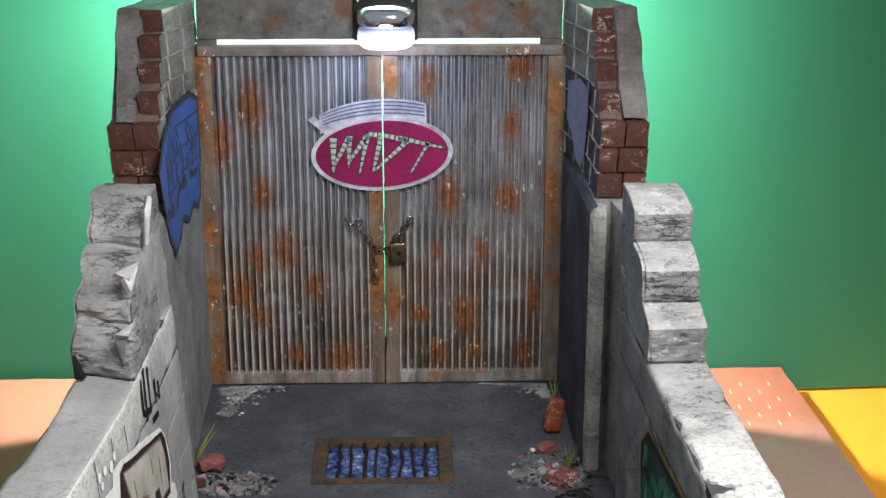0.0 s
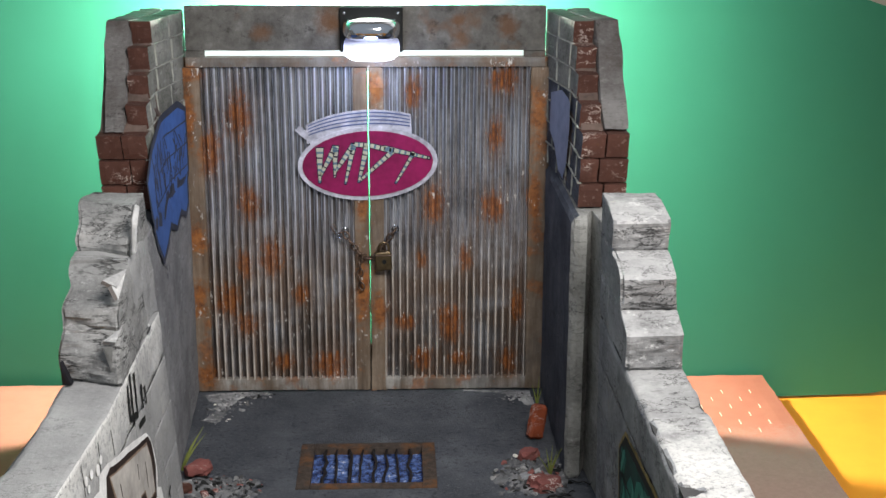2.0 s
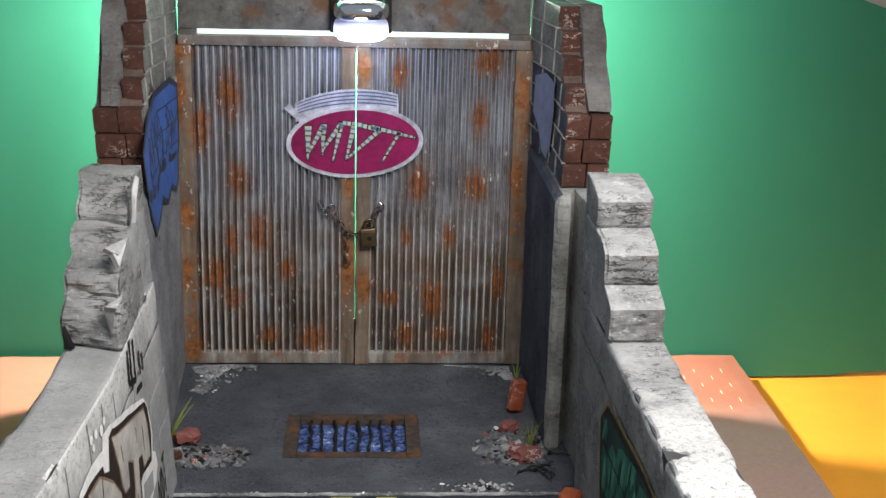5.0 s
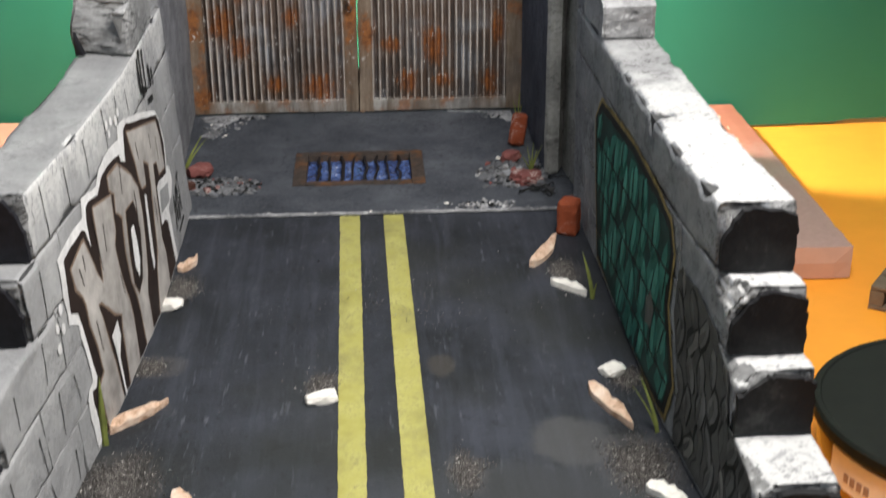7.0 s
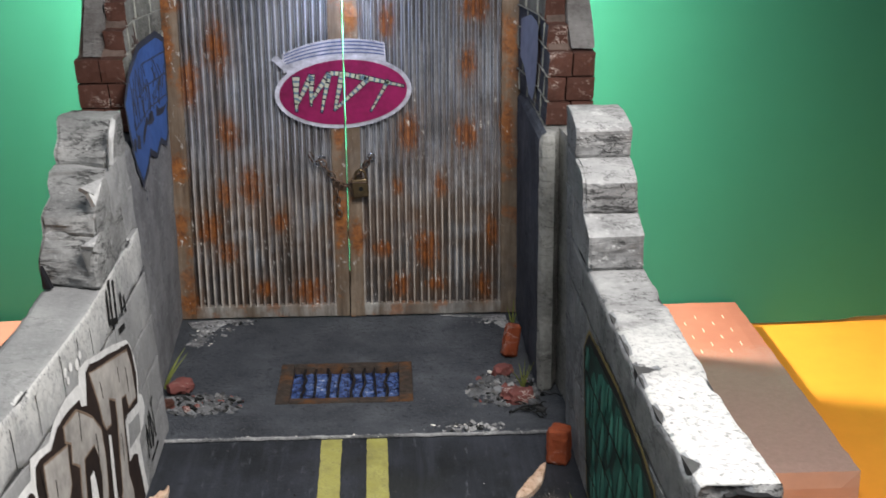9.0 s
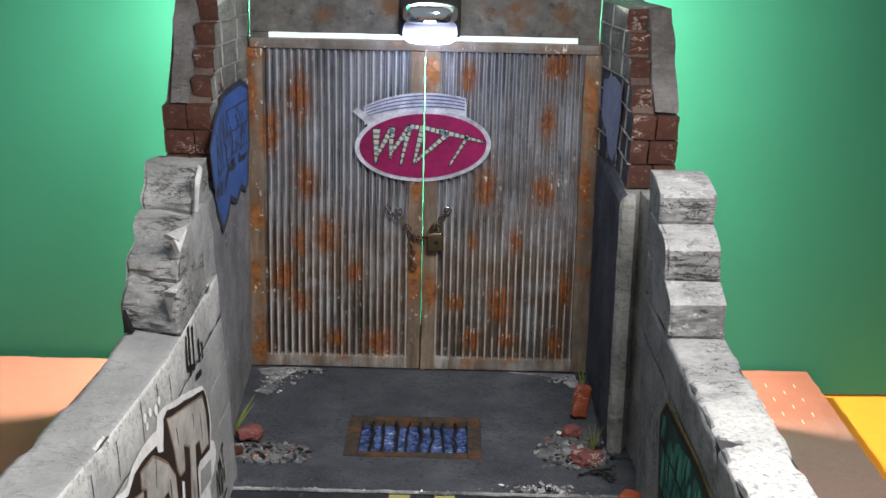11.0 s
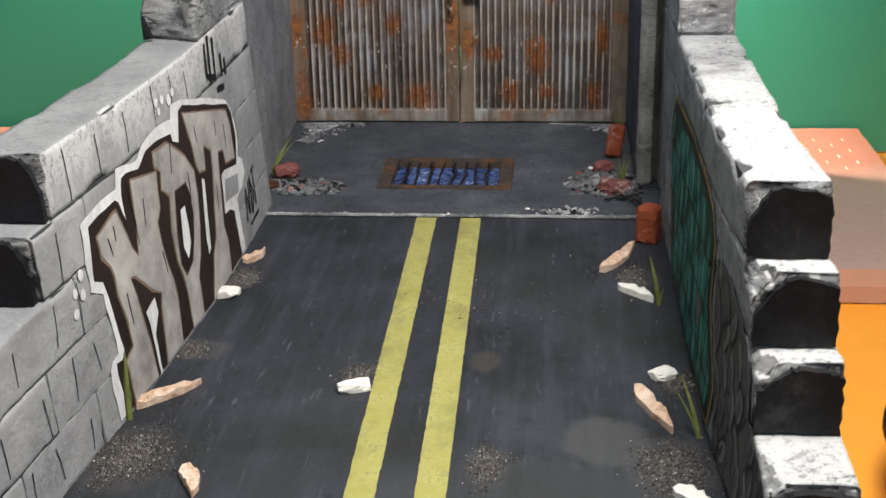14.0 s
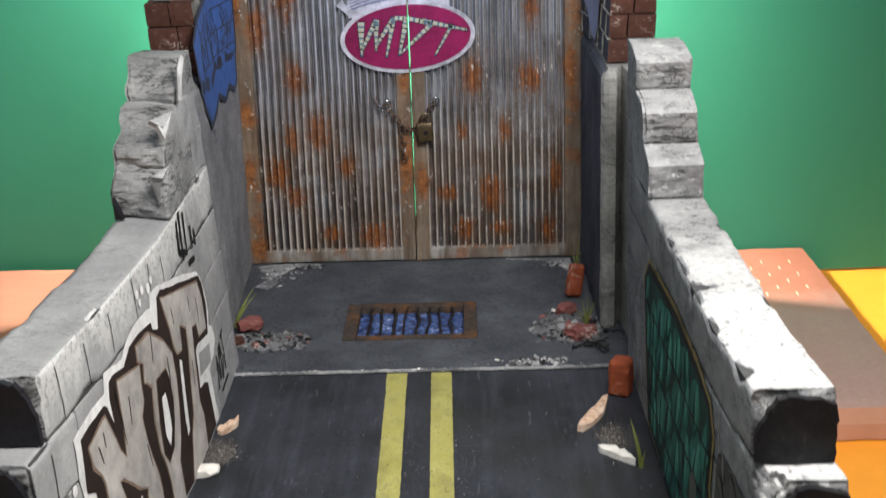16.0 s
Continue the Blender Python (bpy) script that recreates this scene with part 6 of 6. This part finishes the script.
for n, (cx, cy, w, d, count) in enumerate(((-0.1035, -0.045, 0.014, 0.022, 30), (-0.094, -0.022, 0.034, 0.008, 26), (0.0745, -0.1955, 0.034, 0.008, 60), (0.108, -0.018, 0.026, 0.012, 30), (0.0, -0.2045, 0.20, 0.002, 50))):
    chips = thing("plaster_chips", (cx, cy, 0), "pale chipped plaster flakes on the slab", "debris", "chipped plaster")
    rnd = random.Random(40 + n)
    for k in range(count):
        x, y = cx + rnd.gauss(0, 0.28) * w, cy + rnd.gauss(0, 0.28) * d
        part("flake", flake(x, y, -0.0003, rnd.uniform(0.0005, 0.0017), rnd), rnd.choice((PLASTER, GREY, GREY, GRIT)), chips)


# dark dead roots that curl out of the rubble by the pillar
roots = thing("dead_roots", (0.119, -0.165, 0), "thin black dead roots curling over rubble and slab", "roots")
rnd = random.Random(77)
for n in range(9):
    x, y, q = 0.116 + rnd.uniform(-0.006, 0.008), -0.163 + rnd.uniform(-0.016, 0.010), rnd.uniform(2.4, 6.6)
    pts = []
    for k in range(8):
        pts.append((x, y, 0.0008 + 0.0022 * abs(math.sin(k * 0.9 + n))))
        q += rnd.uniform(-0.7, 0.7)
        x, y = x + 0.0022 * math.cos(q), y + 0.0022 * math.sin(q)
    part("root", tube(pts, rnd.uniform(0.0004, 0.0008), 6), SPRAY_BLACK, roots, "", True)
# crumbled corners where slab and door frame meet
for n, (cx, cy, w, d, count) in enumerate(((-0.1000, -0.034, 0.012, 0.020, 34), (-0.088, -0.010, 0.022, 0.006, 22), (0.104, -0.016, 0.016, 0.010, 26), (0.078, -0.197, 0.030, 0.007, 60))):
    heap = thing("plaster_crumbs", (cx, cy, 0), "pale crumbled plaster lumps on the slab", "debris", "crumbled plaster")
    rnd = random.Random(90 + n)
    for k in range(count):
        x, y = cx + rnd.gauss(0, 0.4) * w, cy + rnd.gauss(0, 0.4) * d
        part("crumb", flake(x, y, -0.0002, rnd.uniform(0.0008, 0.0030), rnd), rnd.choice((GREY_TOP, SMEAR, SMEAR, GREY, GREY_DARK, SPRAY_BLACK)), heap)


def splinter(x0, y0, x1, y1, w, seed, label, material=WOOD):
    """A flat split piece of wood lying on the road, with frayed ends."""
    rnd = random.Random(seed)
    a, b = Vector((x0, y0)), Vector((x1, y1))
    along = (b - a).normalized()
    side = Vector((-along.y, along.x))
    length = (b - a).length
    left, right = [], []
    for k in range(9):
        t = k / 8
        # broad and torn at one end, drawn to a point at the other
        ww = w * 1.05 * min(1.0, 0.45 + 3.2 * t) * min(1.0, 0.10 + 1.5 * (1 - t) ** 0.8)
        p = a + along * (length * t + rnd.uniform(-0.0006, 0.0006))
        bend = 0.0011 * math.sin(t * 4 + seed)
        left.append(p + side * (bend + ww / 2 * rnd.uniform(0.84, 1.10)))
        right.append(p + side * (bend - ww / 2 * rnd.uniform(0.84, 1.10)))
    outline = [(p.x, p.y) for p in left] + [(p.x, p.y) for p in reversed(right)]
    bm = prism(outline, lambda u, v, t: (u, v, -0.0014 + t * (1 + 0.7 * noise.noise(Vector((u * 260, v * 260, seed))))), 0.0030)
    return solid("wood_splinter", bm, material, label, "wood scrap", "wood scraps on the road")


splinter(-0.1090, -0.4545, -0.0876, -0.4280, 0.0072, 1, "long pale wood splinter on the road by the wall")
splinter(-0.0985, -0.2840, -0.0921, -0.2650, 0.0058, 2, "short orange wood splinter on the road")
splinter(0.0955, -0.2896, 0.1150, -0.2480, 0.0068, 3, "pale wood splinter beside a red brick")
splinter(0.1075, -0.4266, 0.1175, -0.4658, 0.0070, 4, "orange wood splinter lying on the road")
splinter(-0.0730, -0.5040, -0.0669, -0.5250, 0.0066, 5, "stubby orange wood splinter on the road")
splinter(0.1037, -0.3107, 0.1203, -0.3295, 0.0072, 6, "white split wood scrap on the road", PLASTER)
splinter(0.1160, -0.5125, 0.1305, -0.5245, 0.0085, 7, "white split wood scrap near the wall", PLASTER)
for n, (x, y, w, d, lab) in enumerate(((-0.1005, -0.328, 0.0165, 0.012, "white stone lying against the wall"), (-0.0178, -0.4318, 0.0150, 0.008, "white stone beside the yellow line"), (0.1185, -0.4140, 0.0110, 0.010, "white stone by the wall"))):
    solid("stone", lump((x, y, 0.0003), (w * 1.15, d * 1.15, 0.0060), n + 2.0, 0.3 * n, 0.35, 3), PLASTER, lab, "stone", "white stones on the road")


def grit_patch(cx, cy, w, d, count, seed, label):
    """Loose grit over a film of dust, too fine to count."""
    rnd = random.Random(seed)
    bm = bmesh.new()
    for n in range(count * 22):
        q, r = rnd.uniform(0, 6.28), min(1.5, abs(rnd.gauss(0, 0.42)) + 0.15 * rnd.random())
        r *= 1 + 0.7 * noise.noise(Vector((math.cos(q) * 1.5, math.sin(q) * 1.5, seed)))
        x, y, s = cx + w / 2 * r * math.cos(q), cy + d / 2 * r * math.sin(q), rnd.uniform(0.00018, 0.00052) * (1.9 if rnd.random() < 0.08 else 1)
        m = Matrix.LocRotScale((x, y, -0.0014 + s * 0.25), Euler((rnd.random() * 6, rnd.random() * 6, q)), (s * 1.4, s, s * 0.8))
        vs = [bm.verts.new(m @ Vector(c)) for c in ((-0.5, -0.5, -0.5), (0.5, -0.5, -0.4), (0.1, 0.5, -0.5), (0, 0, 0.6))]
        for f in ((0, 1, 3), (1, 2, 3), (2, 0, 3), (0, 2, 1)):
            bm.faces.new([vs[k] for k in f])
    return solid("grit", bm, GRAIN, label, "grit", kind="stuff")


grit_patch(-0.0170, -0.4180, 0.018, 0.026, 200, 1, "fine dark grit behind a white stone")
grit_patch(0.0441, -0.4960, 0.015, 0.032, 260, 2, "round patch of grey grit on asphalt")
grit_patch(0.1170, -0.4930, 0.032, 0.046, 620, 3, "spread of grey grit along the wall foot")
grit_patch(-0.1000, -0.4960, 0.034, 0.050, 620, 4, "spread of dark grit along the wall foot")
grit_patch(-0.0960, -0.3060, 0.022, 0.034, 300, 5, "dark grit by a white stone")
grit_patch(0.1120, -0.2980, 0.018, 0.034, 260, 6, "grey grit between wood scraps")
grit_patch(0.1240, -0.4180, 0.018, 0.030, 240, 7, "grey grit at the wall foot")
grit_patch(-0.1010, -0.3950, 0.022, 0.020, 200, 8, "grey grit at the wall foot by the lettering")
grit_patch(0.020, -0.330, 0.22, 0.22, 60, 9, "stray grains scattered over the road")

def grass(x, y, z, blades, label):
    """A tuft of flat, bent blades: lean in x and y, and height."""
    tuft = thing("grass_tuft", (x, y, z), label, "grass", "grass tufts")
    for k, (dx, dy, h, w) in enumerate(blades):
        bm = bmesh.new()
        rows = []
        for n in range(6):
            t = n / 5
            px, py, pz = x + dx * t ** 1.5, y + dy * t ** 1.5, z - 0.001 + h * t
            ww = w * 0.72 * (1 - t ** 2.2) / 2 + 0.00008
            rows.append((bm.verts.new((px - ww, py, pz)), bm.verts.new((px, py - ww * 0.5, pz)), bm.verts.new((px + ww, py, pz)), bm.verts.new((px, py + ww * 0.25, pz))))
        for a, b in zip(rows, rows[1:]):
            for j in range(4):
                bm.faces.new((a[j], a[(j + 1) % 4], b[(j + 1) % 4], b[j]))
        part("blade", bm, GRASS, tuft)


grass(-0.1150, -0.128, 0, [(0.0120, 0.014, 0.024, 0.0030), (0.006, 0.004, 0.015, 0.0030), (0.014, 0.012, 0.021, 0.0022), (0.004, -0.002, 0.010, 0.0022)], "leaning yellow-green grass blades in the corner")
grass(0.1120, -0.143, 0, [(-0.008, 0, 0.016, 0.0013), (-0.003, 0.001, 0.020, 0.0014), (0.001, 0, 0.022, 0.0013), (0.004, 0, 0.018, 0.0013), (0.007, 0.001, 0.020, 0.0012), (0.0005, -0.002, 0.011, 0.0014), (-0.005, -0.003, 0.012, 0.0012)], "sparse green grass tuft in the rubble")
grass(0.1223, -0.3327, -0.0015, [(-0.005, 0.008, 0.025, 0.0030), (-0.002, 0.003, 0.014, 0.0022), (0.002, 0.001, 0.010, 0.002)], "single broad green grass blade by the wall")
grass(0.1290, -0.469, -0.0015, [(-0.007, 0.012, 0.024, 0.0024), (-0.010, 0.011, 0.019, 0.0012), (-0.003, 0.004, 0.012, 0.002)], "bent green grass blade by the wall foot")
grass(-0.1095, -0.464, -0.0015, [(0.0000, 0.004, 0.032, 0.0046), (0.002, 0.001, 0.014, 0.0026), (-0.001, 0.001, 0.011, 0.0024)], "single broad green grass blade by the lettering")
grass(0.1150, -0.034, 0, [(-0.004, 0, 0.018, 0.0014), (0.001, 0, 0.024, 0.0014), (0.003, -0.001, 0.015, 0.0012), (-0.002, 0, 0.012, 0.0014)], "thin dry grass by the door frame")

# ---- things on the table ----
JX, JY = 0.2895, -0.4314
jar = thing("jar", (JX, JY, T_Z), "wide amber jar with flat dark lid and cream paper label", "jar")
part("jar_body", turned([(0.0670, 0.0), (0.0712, 0.003), (0.0712, 0.030), (0.0690, 0.0325)], (JX, JY, T_Z), 64), AMBER, jar, "shiny amber side", True)
part("lid", turned([(0.0725, 0.0310), (0.0750, 0.0314), (0.0756, 0.0330), (0.0754, 0.0372), (0.0740, 0.0386), (0.0716, 0.0388), (0.0708, 0.0380), (0.001, 0.0380)], (JX, JY, T_Z), 80), LID, jar, "flat dark green-black lid")
bm = bmesh.new()
rows = []
for k in range(25):
    q = radians(189 + 90 * k / 24)
    rows.append([bm.verts.new((JX + r * math.cos(q), JY + r * math.sin(q), T_Z + z)) for r, z in ((0.0722, 0.0105), (0.0724, 0.0282), (0.0714, 0.0282), (0.0714, 0.0105))])
for a, b in zip(rows, rows[1:]):
    for j in range(4):
        bm.faces.new((a[j], a[(j + 1) % 4], b[(j + 1) % 4], b[j]))
bm.faces.new(rows[0][::-1]), bm.faces.new(rows[-1])
label_band = part("label_band", bm, LABEL, jar, "cream paper label with faint print")
for k in range(4):
    q = radians(199 + k * 3.4)
    bm = box(-0.0014, 0.0014, -0.0003, 0.0003, 0.0150, 0.0195)
    bmesh.ops.transform(bm, verts=bm.verts, matrix=Matrix.Translation((JX + 0.0723 * math.cos(q), JY + 0.0723 * math.sin(q), T_Z)) @ Matrix.Rotation(q + math.pi / 2, 4, "Z"))
    bar = part("print_bar", bm, TINT, label_band)
pallet = thing("pallet", (0.34, -0.23, T_Z), "small grey-brown wooden model pallet lying on the table", "pallet")
turn = Matrix.Translation((0.307, -0.2455, T_Z)) @ Matrix.Rotation(radians(-36), 4, "Z")
for k in range(3):
    bm = rough_box(k * 0.038, k * 0.038 + 0.009, 0.0, 0.080, 0.0028, 0.0125, 0.006, 0.0002, 0.0004, 90, k)
    bmesh.ops.transform(bm, verts=bm.verts, matrix=turn)
    part("bearer", bm, PALLET, pallet)
for k, z in ((0, 0.0), (1, 0.0125)):
    for n in range(4):
        bm = rough_box(0.0, 0.085, n * 0.0205, n * 0.0205 + 0.0195, z, z + 0.0030, 0.006, 0.0002, 0.0004, 90, n + 7 + k)
        bmesh.ops.transform(bm, verts=bm.verts, matrix=turn)
        part("deck_board", bm, PALLET, pallet)
